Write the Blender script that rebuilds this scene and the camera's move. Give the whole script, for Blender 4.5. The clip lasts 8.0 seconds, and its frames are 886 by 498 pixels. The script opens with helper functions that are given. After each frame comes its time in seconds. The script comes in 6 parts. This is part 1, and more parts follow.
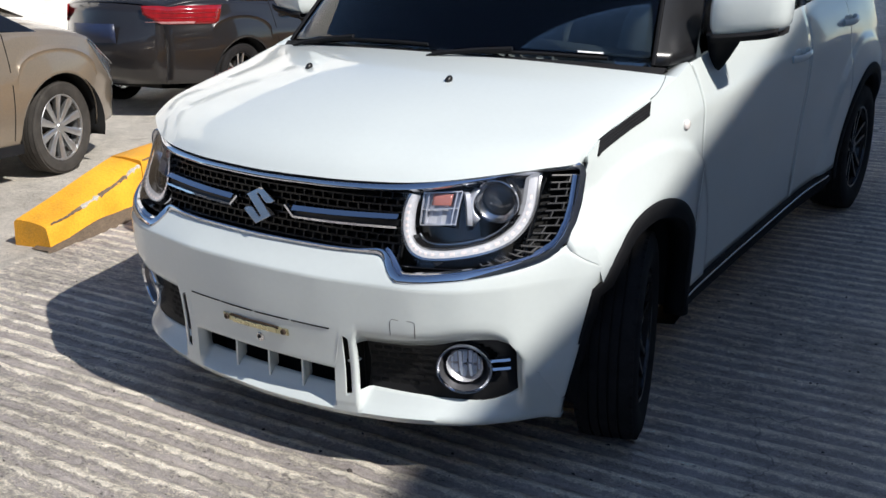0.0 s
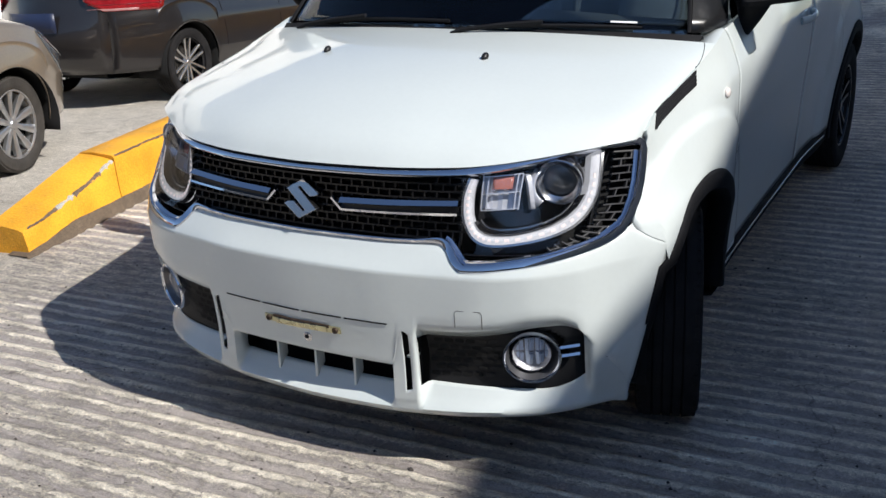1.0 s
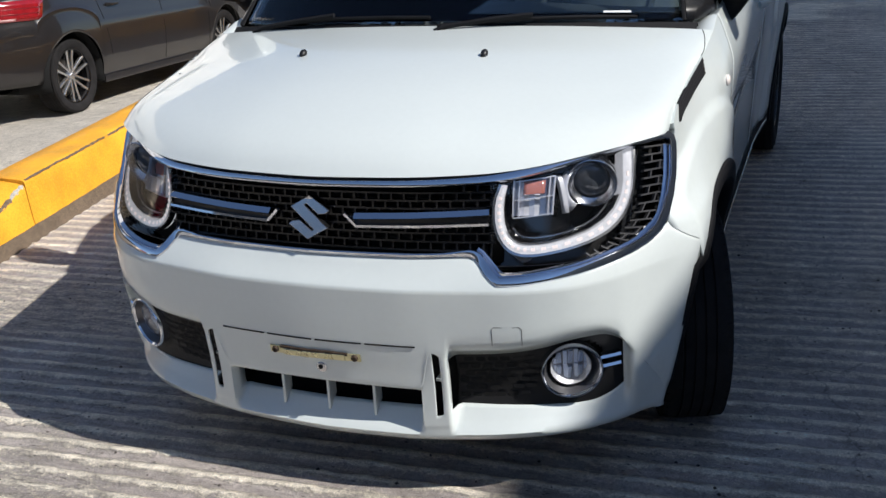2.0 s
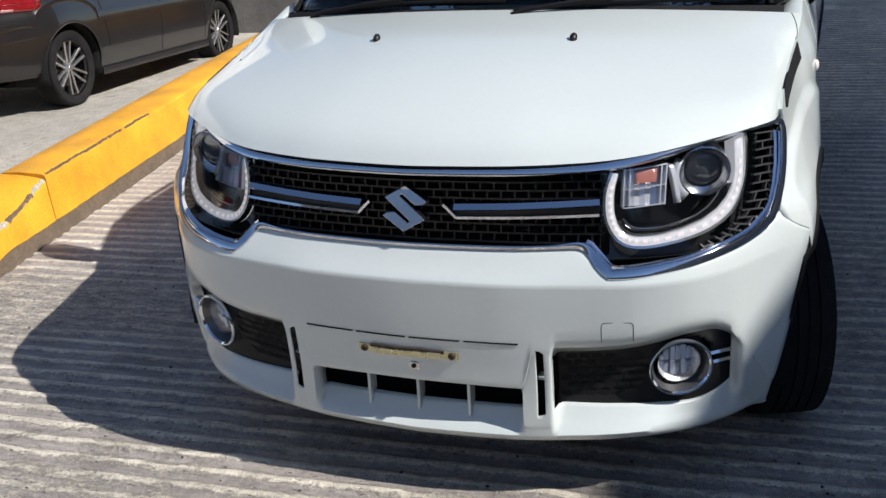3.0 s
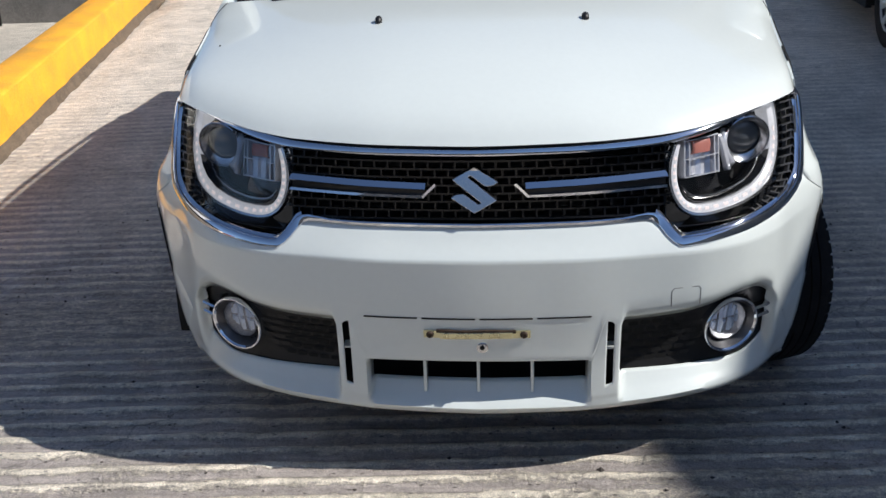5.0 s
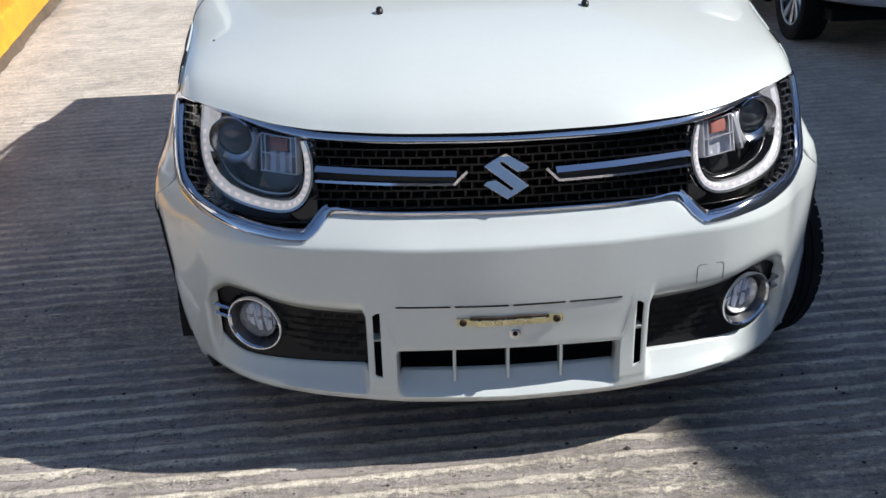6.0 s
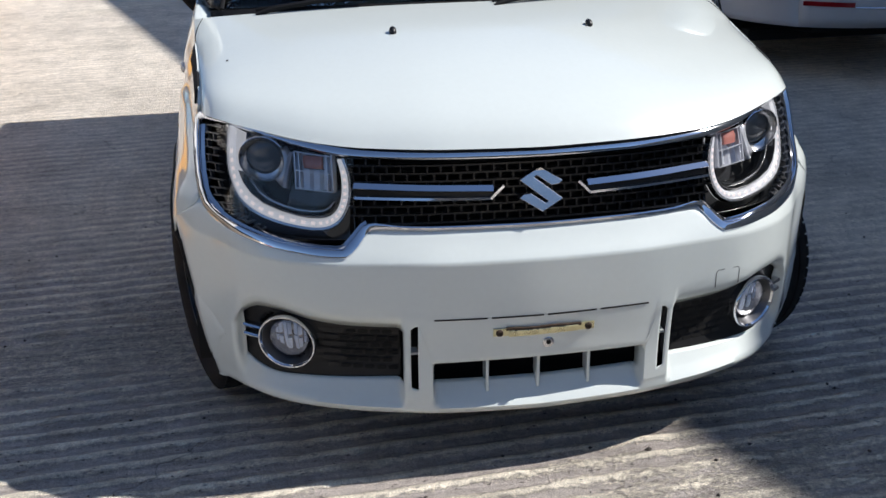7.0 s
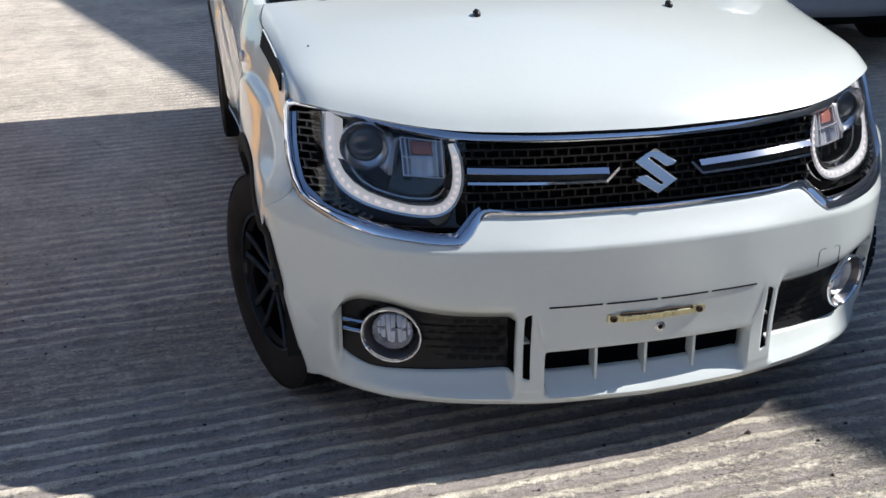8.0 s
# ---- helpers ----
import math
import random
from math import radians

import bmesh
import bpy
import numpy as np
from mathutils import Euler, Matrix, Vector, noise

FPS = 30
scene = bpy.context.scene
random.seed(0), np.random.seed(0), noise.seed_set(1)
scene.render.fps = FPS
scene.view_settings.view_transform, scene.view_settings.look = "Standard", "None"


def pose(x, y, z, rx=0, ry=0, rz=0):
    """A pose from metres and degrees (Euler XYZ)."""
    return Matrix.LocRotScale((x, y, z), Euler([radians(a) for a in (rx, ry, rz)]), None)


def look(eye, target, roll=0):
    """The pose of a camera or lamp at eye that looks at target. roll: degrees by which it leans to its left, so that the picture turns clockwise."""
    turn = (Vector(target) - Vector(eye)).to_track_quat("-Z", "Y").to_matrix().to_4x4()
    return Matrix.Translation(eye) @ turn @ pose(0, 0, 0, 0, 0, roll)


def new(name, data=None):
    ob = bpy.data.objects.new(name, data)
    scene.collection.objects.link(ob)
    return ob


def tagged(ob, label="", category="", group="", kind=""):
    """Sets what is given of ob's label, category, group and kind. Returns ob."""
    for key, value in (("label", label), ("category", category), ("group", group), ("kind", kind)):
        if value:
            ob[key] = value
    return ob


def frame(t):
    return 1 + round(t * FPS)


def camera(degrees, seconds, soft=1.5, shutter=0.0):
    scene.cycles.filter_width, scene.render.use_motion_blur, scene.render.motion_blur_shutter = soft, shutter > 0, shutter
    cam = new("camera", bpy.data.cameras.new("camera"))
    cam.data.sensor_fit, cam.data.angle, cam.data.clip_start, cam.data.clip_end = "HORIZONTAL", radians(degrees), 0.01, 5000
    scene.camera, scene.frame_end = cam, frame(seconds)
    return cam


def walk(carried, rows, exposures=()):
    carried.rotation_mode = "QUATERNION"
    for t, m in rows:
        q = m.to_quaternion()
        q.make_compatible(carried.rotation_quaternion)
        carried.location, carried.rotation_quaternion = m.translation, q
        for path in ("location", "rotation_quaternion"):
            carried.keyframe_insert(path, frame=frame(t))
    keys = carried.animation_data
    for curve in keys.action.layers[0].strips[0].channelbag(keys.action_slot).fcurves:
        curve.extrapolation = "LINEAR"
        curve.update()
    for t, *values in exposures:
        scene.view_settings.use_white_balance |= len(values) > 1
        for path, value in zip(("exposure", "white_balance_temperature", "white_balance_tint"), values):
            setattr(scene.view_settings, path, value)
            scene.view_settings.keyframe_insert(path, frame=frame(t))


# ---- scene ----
cam = camera(47.5, 8.0)
PATH = [
    (0, (1.901, -1.889, 1.361), (0.833, -0.287, 0.817), 0.2),
    (0.5, (1.74, -1.964, 1.378), (0.748, -0.33, 0.789), -1.2),
    (1, (1.557, -1.964, 1.364), (0.617, -0.301, 0.771), -1.9),
    (1.2, (1.469, -1.947, 1.356), (0.553, -0.271, 0.764), -1.8),
    (2.3, (1.042, -1.966, 1.36), (0.384, -0.18, 0.746), -4.1),
    (2.5, (0.986, -1.984, 1.356), (0.333, -0.198, 0.737), -4.2),
    (3, (0.825, -1.957, 1.338), (0.169, -0.172, 0.718), -3.4),
    (3.5, (0.646, -1.946, 1.325), (0.101, -0.125, 0.704), -2.3),
    (4, (0.42, -1.973, 1.316), (0.075, -0.103, 0.695), -2.6),
    (4.5, (0.28, -2.058, 1.317), (0.018, -0.175, 0.695), -2.5),
    (4.7, (0.206, -2.096, 1.336), (-0.018, -0.214, 0.697), -2.1),
    (5.8, (-0.206, -2.087, 1.366), (-0.136, -0.214, 0.667), -3.3),
    (6, (-0.264, -2.096, 1.328), (-0.165, -0.213, 0.662), -2.5),
    (6.5, (-0.42, -2.1, 1.331), (-0.231, -0.218, 0.681), -2.1),
    (7, (-0.611, -2.107, 1.342), (-0.288, -0.239, 0.706), -1.9),
    (7.5, (-0.836, -2.02, 1.305), (-0.414, -0.177, 0.653), -1.9),
    (8, (-1.018, -1.958, 1.304), (-0.551, -0.121, 0.664), -2.0),
]
walk(cam, [(t, look(eye, target, roll)) for t, eye, target, roll in PATH],
     [(0.0, 0.28), (1.0, 0.26), (3.5, 0.20), (4.5, 0.24), (6.0, 0.34), (8.0, 0.45)])

# ---- light ----
world = bpy.data.worlds.new("sky")
scene.world = world
world.use_nodes = True
SUN_TO = Vector((1.05, -0.16, 1.0)).normalized()
SUN_EL = math.asin(SUN_TO.z)
sky = world.node_tree.nodes.new("ShaderNodeTexSky")
sky.sky_type = "NISHITA"
sky.sun_disc = False
sky.sun_elevation = SUN_EL
sky.sun_rotation = math.atan2(SUN_TO.x, SUN_TO.y)
sky.altitude = 1500
sky.ozone_density = 2.2
sky.dust_density = 0.4
background = world.node_tree.nodes["Background"]
background.inputs["Strength"].default_value = 0.101
world.node_tree.links.new(sky.outputs[0], background.inputs["Color"])
sun = new("sun", bpy.data.lights.new("sun", "SUN"))
sun.data.energy = 4.6
sun.data.angle = radians(0.53)
sun.data.color = (1.0, 0.966, 0.92)
sun.matrix_world = look(SUN_TO * 50, (0, 0, 0))


# ---- materials ----
def material(name, colour, rough=0.5, metal=0.0, coat=0.0, vary=0.0, scale=8.0, bump=0.0, bump_scale=60.0, fine=0.0,
             rough_vary=0.0, emit=0.0, transmission=0.0, ior=1.45, detail=6.0):
    m = bpy.data.materials.new(name)
    m.use_nodes = True
    n, l = m.node_tree.nodes, m.node_tree.links
    b = n["Principled BSDF"]
    b.inputs["Base Color"].default_value = (*colour, 1)
    b.inputs["Roughness"].default_value = rough
    b.inputs["Metallic"].default_value = metal
    b.inputs["Coat Weight"].default_value = coat
    b.inputs["Coat Roughness"].default_value = 0.04
    b.inputs["Transmission Weight"].default_value = transmission
    b.inputs["IOR"].default_value = ior
    if emit:
        b.inputs["Emission Color"].default_value = (*colour, 1)
        b.inputs["Emission Strength"].default_value = emit
    pos = n.new("ShaderNodeTexCoord").outputs["Object"]
    if vary or fine:
        big = n.new("ShaderNodeTexNoise")
        big.inputs["Scale"].default_value = scale
        big.inputs["Detail"].default_value = detail
        l.new(pos, big.inputs["Vector"])
        small = n.new("ShaderNodeTexNoise")
        small.inputs["Scale"].default_value = scale * 22
        small.inputs["Detail"].default_value = 3
        l.new(pos, small.inputs["Vector"])
        ramp = n.new("ShaderNodeMapRange")
        ramp.inputs["From Min"].default_value, ramp.inputs["From Max"].default_value = 0.3, 0.7
        ramp.inputs["To Min"].default_value, ramp.inputs["To Max"].default_value = 1 - vary, 1 + vary
        l.new(big.outputs["Fac"], ramp.inputs["Value"])
        ramp2 = n.new("ShaderNodeMapRange")
        ramp2.inputs["From Min"].default_value, ramp2.inputs["From Max"].default_value = 0.3, 0.7
        ramp2.inputs["To Min"].default_value, ramp2.inputs["To Max"].default_value = 1 - fine, 1 + fine
        l.new(small.outputs["Fac"], ramp2.inputs["Value"])
        both = n.new("ShaderNodeMath")
        both.operation = "MULTIPLY"
        l.new(ramp.outputs[0], both.inputs[0])
        l.new(ramp2.outputs[0], both.inputs[1])
        mix = n.new("ShaderNodeVectorMath")
        mix.operation = "SCALE"
        mix.inputs[0].default_value = colour
        l.new(both.outputs[0], mix.inputs["Scale"])
        l.new(mix.outputs[0], b.inputs["Base Color"])
        if rough_vary:
            rr = n.new("ShaderNodeMapRange")
            rr.inputs["From Min"].default_value, rr.inputs["From Max"].default_value = 0.3, 0.7
            rr.inputs["To Min"].default_value, rr.inputs["To Max"].default_value = max(0.02, rough - rough_vary), rough + rough_vary
            l.new(big.outputs["Fac"], rr.inputs["Value"])
            l.new(rr.outputs[0], b.inputs["Roughness"])
    if bump:
        bn = n.new("ShaderNodeTexNoise")
        bn.inputs["Scale"].default_value = bump_scale
        bn.inputs["Detail"].default_value = 5
        l.new(pos, bn.inputs["Vector"])
        bb = n.new("ShaderNodeBump")
        bb.inputs["Strength"].default_value = bump
        bb.inputs["Distance"].default_value = 0.01
        l.new(bn.outputs["Fac"], bb.inputs["Height"])
        l.new(bb.outputs[0], b.inputs["Normal"])
    return m


WHITE = material("white_paint", (0.66, 0.708, 0.692), 0.28, 0.0, 1.0, vary=0.012, scale=3, fine=0.01)
BLACK_PLASTIC = material("black_plastic", (0.012, 0.012, 0.013), 0.42, vary=0.15, scale=20, bump=0.05, bump_scale=400)
CLADDING = material("grained_black_plastic", (0.012, 0.012, 0.0135), 0.7, vary=0.2, scale=9, bump=0.15, bump_scale=500)
GLOSS_BLACK = material("gloss_black", (0.006, 0.006, 0.007), 0.12, coat=0.6)
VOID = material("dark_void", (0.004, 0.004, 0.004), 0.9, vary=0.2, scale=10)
CHROME = material("chrome", (0.66, 0.685, 0.75), 0.06, 1.0, vary=0.02, scale=5)
SATIN = material("satin_silver", (0.62, 0.63, 0.65), 0.22, 1.0, vary=0.03, scale=8)
RUBBER = material("tyre_rubber", (0.019, 0.018, 0.0185), 0.85, vary=0.25, scale=14, fine=0.15, bump=0.1, bump_scale=150)
RUBBER_DUSTY = material("dusty_tyre_rubber", (0.055, 0.05, 0.045), 0.85, vary=0.3, scale=9, fine=0.15, bump=0.1, bump_scale=150)
DARK_ALLOY = material("dark_alloy", (0.014, 0.014, 0.016), 0.2, 0.6, 0.3, vary=0.1, scale=10)
ALLOY = material("silver_alloy", (0.55, 0.55, 0.55), 0.32, 0.85, vary=0.06, scale=12)
MACHINED = material("machined_alloy", (0.68, 0.67, 0.66), 0.25, 0.9, vary=0.05, scale=12)
DRL = material("clear_light_guide", (0.38, 0.385, 0.41), 0.2, coat=0.6, vary=0.16, scale=60, emit=0.74)
LED = material("led_chip", (0.46, 0.41, 0.405), 0.3, emit=0.95)
BEZEL = material("silver_lamp_paint", (0.60, 0.62, 0.68), 0.24, 0.45, coat=0.6, vary=0.05, scale=40)
PILLAR = material("satin_black_pillar", (0.012, 0.012, 0.013), 0.26, vary=0.1, scale=15)
LATTICE = material("satin_black_lattice", (0.005, 0.005, 0.006), 0.28, vary=0.2, scale=20)
SIDE_GRID = material("satin_grey_lattice", (0.05, 0.05, 0.053), 0.3, coat=0.3, vary=0.2, scale=30)
CONE = material("satin_grey_cone", (0.14, 0.14, 0.15), 0.3, 0.6, vary=0.08, scale=30)
POCKET = material("matt_black_plastic", (0.007, 0.007, 0.008), 0.6, vary=0.2, scale=20, bump=0.1, bump_scale=400)
# blue-white base colour stands in for sky mirrored by the fog lamps
FACET = material("sky_tinted_facets", (0.74, 0.83, 0.98), 0.12, 0.05, coat=0.5, vary=0.08, scale=60)
DISC = material("dark_brake_disc", (0.06, 0.055, 0.05), 0.5, 0.7, vary=0.2, scale=30)
LENS = material("projector_glass", (0.10, 0.112, 0.128), 0.06, coat=1.0)
AMBER = material("amber_bulb", (0.38, 0.15, 0.125), 0.2, coat=0.5, vary=0.1, scale=40)
REFLECTOR = material("reflector_silver", (0.72, 0.73, 0.77), 0.22, 0.45, vary=0.15, scale=90, bump=0.4, bump_scale=140)
BRASS = material("zinc_brass", (0.60, 0.565, 0.36), 0.3, 0.85, vary=0.12, scale=30, fine=0.08, rough_vary=0.1)
RUST = material("rusty_bolt", (0.060, 0.040, 0.027), 0.7, 0.3, vary=0.3, scale=60)
RED_LENS = material("red_lamp_lens", (0.26, 0.008, 0.012), 0.12, coat=1.0, vary=0.2, scale=20)
SEAT = material("grey_seat_cloth", (0.17, 0.18, 0.19), 0.9, vary=0.12, scale=18, bump=0.15, bump_scale=300)
TRIM_CLOTH = material("pale_grey_trim", (0.55, 0.55, 0.53), 0.85, vary=0.06, scale=20, bump=0.1, bump_scale=300)
DASH = material("charcoal_dashboard", (0.05, 0.053, 0.057), 0.6, vary=0.12, scale=12, bump=0.1, bump_scale=400)
BRONZE = material("bronze_metallic_paint", (0.30, 0.245, 0.185), 0.32, 0.45, 0.9, vary=0.03, scale=4, fine=0.05)
GREY = material("dark_grey_metallic_paint", (0.027, 0.024, 0.024), 0.3, 0.4, 0.9, vary=0.05, scale=4, fine=0.06)
SILVER_WHITE = material("silver_white_paint", (0.55, 0.56, 0.60), 0.3, 0.3, 0.9, vary=0.02, scale=4)


for dull in (RUBBER, CLADDING, RUBBER_DUSTY):
    dull.node_tree.nodes["Principled BSDF"].inputs["Specular IOR Level"].default_value = 0.18


def glass(name, tint, rough=0.0, ior=1.5):
    m = bpy.data.materials.new(name)
    m.use_nodes = True
    n, l = m.node_tree.nodes, m.node_tree.links
    n.remove(n["Principled BSDF"])
    clear = n.new("ShaderNodeBsdfTransparent")
    clear.inputs["Color"].default_value = (*tint, 1)
    gloss = n.new("ShaderNodeBsdfGlossy")
    gloss.inputs["Roughness"].default_value = rough
    fres = n.new("ShaderNodeFresnel")
    fres.inputs["IOR"].default_value = ior
    mix = n.new("ShaderNodeMixShader")
    l.new(fres.outputs[0], mix.inputs[0])
    l.new(clear.outputs[0], mix.inputs[1])
    l.new(gloss.outputs[0], mix.inputs[2])
    l.new(mix.outputs[0], n["Material Output"].inputs["Surface"])
    return m


CLEAR = glass("clear_lens", (0.97, 0.97, 0.98), 0.01, 1.54)
WINDSCREEN = glass("tinted_glass", (0.82, 0.88, 0.89), 0.0)
PRIVACY = glass("privacy_glass", (0.30, 0.31, 0.32), 0.0)


def concrete(name, colour, stain, groove=False):
    m = bpy.data.materials.new(name)
    m.use_nodes = True
    n, l = m.node_tree.nodes, m.node_tree.links
    b = n["Principled BSDF"]
    b.inputs["Roughness"].default_value = 0.9
    pos = n.new("ShaderNodeTexCoord").outputs["Object"]

    def noise_node(scale, detail=6.0, rough=0.6):
        t = n.new("ShaderNodeTexNoise")
        t.inputs["Scale"].default_value, t.inputs["Detail"].default_value, t.inputs["Roughness"].default_value = scale, detail, rough
        l.new(pos, t.inputs["Vector"])
        return t.outputs["Fac"]

    def rng(v, a, z, lo, hi):
        r = n.new("ShaderNodeMapRange")
        for k, x in (("From Min", a), ("From Max", z), ("To Min", lo), ("To Max", hi)):
            r.inputs[k].default_value = x
        l.new(v, r.inputs["Value"])
        return r.outputs[0]

    def mul(a, c):
        k = n.new("ShaderNodeMath")
        k.operation = "MULTIPLY"
        l.new(a, k.inputs[0])
        l.new(c, k.inputs[1])
        return k.outputs[0]

    def math_node(op, a, c):
        k = n.new("ShaderNodeMath")
        k.operation = op
        for socket, v in zip(k.inputs, (a, c)):
            if isinstance(v, (int, float)):
                socket.default_value = v
            else:
                l.new(v, socket)
        return k.outputs[0]

    def blend(fac, a, c):
        k = n.new("ShaderNodeMix")
        k.data_type = "RGBA"
        for name_, v in (("Factor", fac), ("A", a), ("B", c)):
            if isinstance(v, tuple):
                k.inputs[name_].default_value = (*v, 1)
            else:
                l.new(v, k.inputs[name_])
        return k.outputs["Result"]

    def stretched(sx, sy):
        k = n.new("ShaderNodeMapping")
        k.inputs["Scale"].default_value = (sx, sy, 1.0)
        l.new(pos, k.inputs["Vector"])
        return k.outputs[0]

    def attribute(which):
        k = n.new("ShaderNodeAttribute")
        k.attribute_name = which
        return k.outputs["Fac"]

    grain = noise_node(260.0, 4.0, 0.75)
    lumps = noise_node(70.0, 5.0, 0.7)
    f = mul(rng(noise_node(1.1), 0.3, 0.7, 0.82, 1.14), rng(noise_node(9.0), 0.3, 0.7, 0.88, 1.18))
    f = mul(f, rng(noise_node(42.0, 6.0, 0.8), 0.36, 0.64, 0.80, 1.2))
    f = mul(f, rng(grain, 0.32, 0.68, 0.62, 1.42))
    height = math_node("MULTIPLY", grain, 0.45)
    base = colour
    if groove:
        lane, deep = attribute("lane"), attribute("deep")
        # ragged pale ridges over grey dirt, groove shade also put into the colour
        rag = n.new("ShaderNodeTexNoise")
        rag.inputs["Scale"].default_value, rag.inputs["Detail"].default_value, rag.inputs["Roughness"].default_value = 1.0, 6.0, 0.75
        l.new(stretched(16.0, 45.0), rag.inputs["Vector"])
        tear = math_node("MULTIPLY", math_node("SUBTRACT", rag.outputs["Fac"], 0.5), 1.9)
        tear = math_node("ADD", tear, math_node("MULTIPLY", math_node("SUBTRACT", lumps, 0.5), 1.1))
        edge = math_node("ADD", attribute("ridge_tone"), mul(deep, tear))
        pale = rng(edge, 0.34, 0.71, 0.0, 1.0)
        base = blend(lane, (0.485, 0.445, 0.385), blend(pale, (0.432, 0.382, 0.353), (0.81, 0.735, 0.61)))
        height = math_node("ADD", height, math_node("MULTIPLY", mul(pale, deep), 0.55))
        # raked streaks along the grooves
        st = n.new("ShaderNodeTexNoise")
        st.inputs["Scale"].default_value, st.inputs["Detail"].default_value = 1.0, 6.0
        l.new(stretched(3.0, 42.0), st.inputs["Vector"])
        f = mul(f, math_node("ADD", 1.0, mul(deep, rng(st.outputs["Fac"], 0.3, 0.7, -0.24, 0.18))))
        # sparse dark pits, longer along the grooves
        pits = n.new("ShaderNodeTexVoronoi")
        pits.inputs["Scale"].default_value = 1.0
        l.new(stretched(26.0, 60.0), pits.inputs["Vector"])
        hole = math_node("MAXIMUM", rng(pits.outputs["Distance"], 0.08, 0.2, 0.3, 1.0), rng(noise_node(14.0, 3.0), 0.44, 0.52, 1.0, 0.0))
        f = mul(f, hole)
        height = math_node("ADD", height, math_node("MULTIPLY", hole, 0.8))
        # hairline cracks
        bend = n.new("ShaderNodeVectorMath")
        bend.operation = "MULTIPLY_ADD"
        wob = n.new("ShaderNodeTexNoise")
        wob.inputs["Scale"].default_value, wob.inputs["Detail"].default_value = 5.0, 5.0
        l.new(pos, wob.inputs["Vector"])
        l.new(wob.outputs["Color"], bend.inputs[0])
        bend.inputs[1].default_value = (0.35, 0.35, 0.0)
        l.new(pos, bend.inputs[2])
        crack = n.new("ShaderNodeTexVoronoi")
        crack.feature = "DISTANCE_TO_EDGE"
        crack.inputs["Scale"].default_value = 0.62
        l.new(bend.outputs[0], crack.inputs["Vector"])
        f = mul(f, math_node("MAXIMUM", rng(crack.outputs["Distance"], 0.0006, 0.0026, 0.6, 1.0), rng(noise_node(1.7, 2.0), 0.46, 0.54, 1.0, 0.0)))
    col = blend(rng(noise_node(2.6, 8.0, 0.7), 0.5, 0.72, 0.0, 0.5 if groove else 0.8), base, stain)
    sc = n.new("ShaderNodeVectorMath")
    sc.operation = "SCALE"
    l.new(col, sc.inputs[0])
    l.new(f, sc.inputs["Scale"])
    l.new(sc.outputs[0], b.inputs["Base Color"])
    bb = n.new("ShaderNodeBump")
    bb.inputs["Strength"].default_value, bb.inputs["Distance"].default_value = (1.0, 0.012) if groove else (0.5, 0.006)
    l.new(math_node("ADD", height, math_node("MULTIPLY", lumps, 0.7)), bb.inputs["Height"])
    l.new(bb.outputs[0], b.inputs["Normal"])
    return m


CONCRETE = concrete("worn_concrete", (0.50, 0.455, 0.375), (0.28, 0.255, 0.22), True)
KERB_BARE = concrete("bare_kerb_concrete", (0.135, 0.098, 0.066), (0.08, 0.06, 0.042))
PATCH = concrete("chipped_concrete", (0.40, 0.38, 0.33), (0.18, 0.12, 0.07))
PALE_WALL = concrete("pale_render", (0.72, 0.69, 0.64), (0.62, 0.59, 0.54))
# kept dark so the unseen walls bounce little light
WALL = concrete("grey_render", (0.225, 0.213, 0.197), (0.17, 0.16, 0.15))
YELLOW = material("yellow_road_paint", (0.86, 0.40, 0.026), 0.6, vary=0.19, scale=5, fine=0.13, bump=0.35, bump_scale=70, rough_vary=0.1)


# ---- mesh helpers ----
def curve(xs, ys):
    """A smooth monotone curve through the knots."""
    n = len(xs)
    h = [xs[i + 1] - xs[i] for i in range(n - 1)]
    d = [(ys[i + 1] - ys[i]) / h[i] for i in range(n - 1)]
    m = [d[0]]
    for i in range(1, n - 1):
        if d[i - 1] * d[i] <= 0:
            m.append(0.0)
        else:
            a, b = 2 * h[i] + h[i - 1], h[i] + 2 * h[i - 1]
            m.append((a + b) / (a / d[i - 1] + b / d[i]))
    m.append(d[-1])

    def f(x):
        if x <= xs[0]:
            return ys[0] + m[0] * (x - xs[0])
        if x >= xs[-1]:
            return ys[-1] + m[-1] * (x - xs[-1])
        i = 0
        while x > xs[i + 1]:
            i += 1
        t = (x - xs[i]) / h[i]
        return (ys[i] * (1 + 2 * t) * (1 - t) ** 2 + h[i] * m[i] * t * (1 - t) ** 2
                + ys[i + 1] * t * t * (3 - 2 * t) + h[i] * m[i + 1] * t * t * (t - 1))

    return f


def lerp(a, b, t):
    return a + (b - a) * t


def steps(a, b, n):
    return [a + (b - a) * i / n for i in range(n + 1)]


def mesh_of(name, verts, faces, smooth=True):
    me = bpy.data.meshes.new(name)
    me.from_pydata([tuple(v) for v in verts], [], faces)
    if smooth:
        me.shade_smooth()
    me.update()
    return me


def link(name, me, mat, parent=None, label="", thick=0.0, bevel=0.0, auto=None):
    me.materials.append(mat)
    ob = new(name, me)
    if parent is not None:
        ob.parent = parent
    if label:
        ob["label"] = label
    if thick:
        s = ob.modifiers.new("thick", "SOLIDIFY")
        s.thickness, s.offset = thick, -1
    if bevel:
        s = ob.modifiers.new("round", "BEVEL")
        s.width, s.segments, s.limit_method, s.angle_limit = bevel, 2, "ANGLE", radians(40)
    return ob


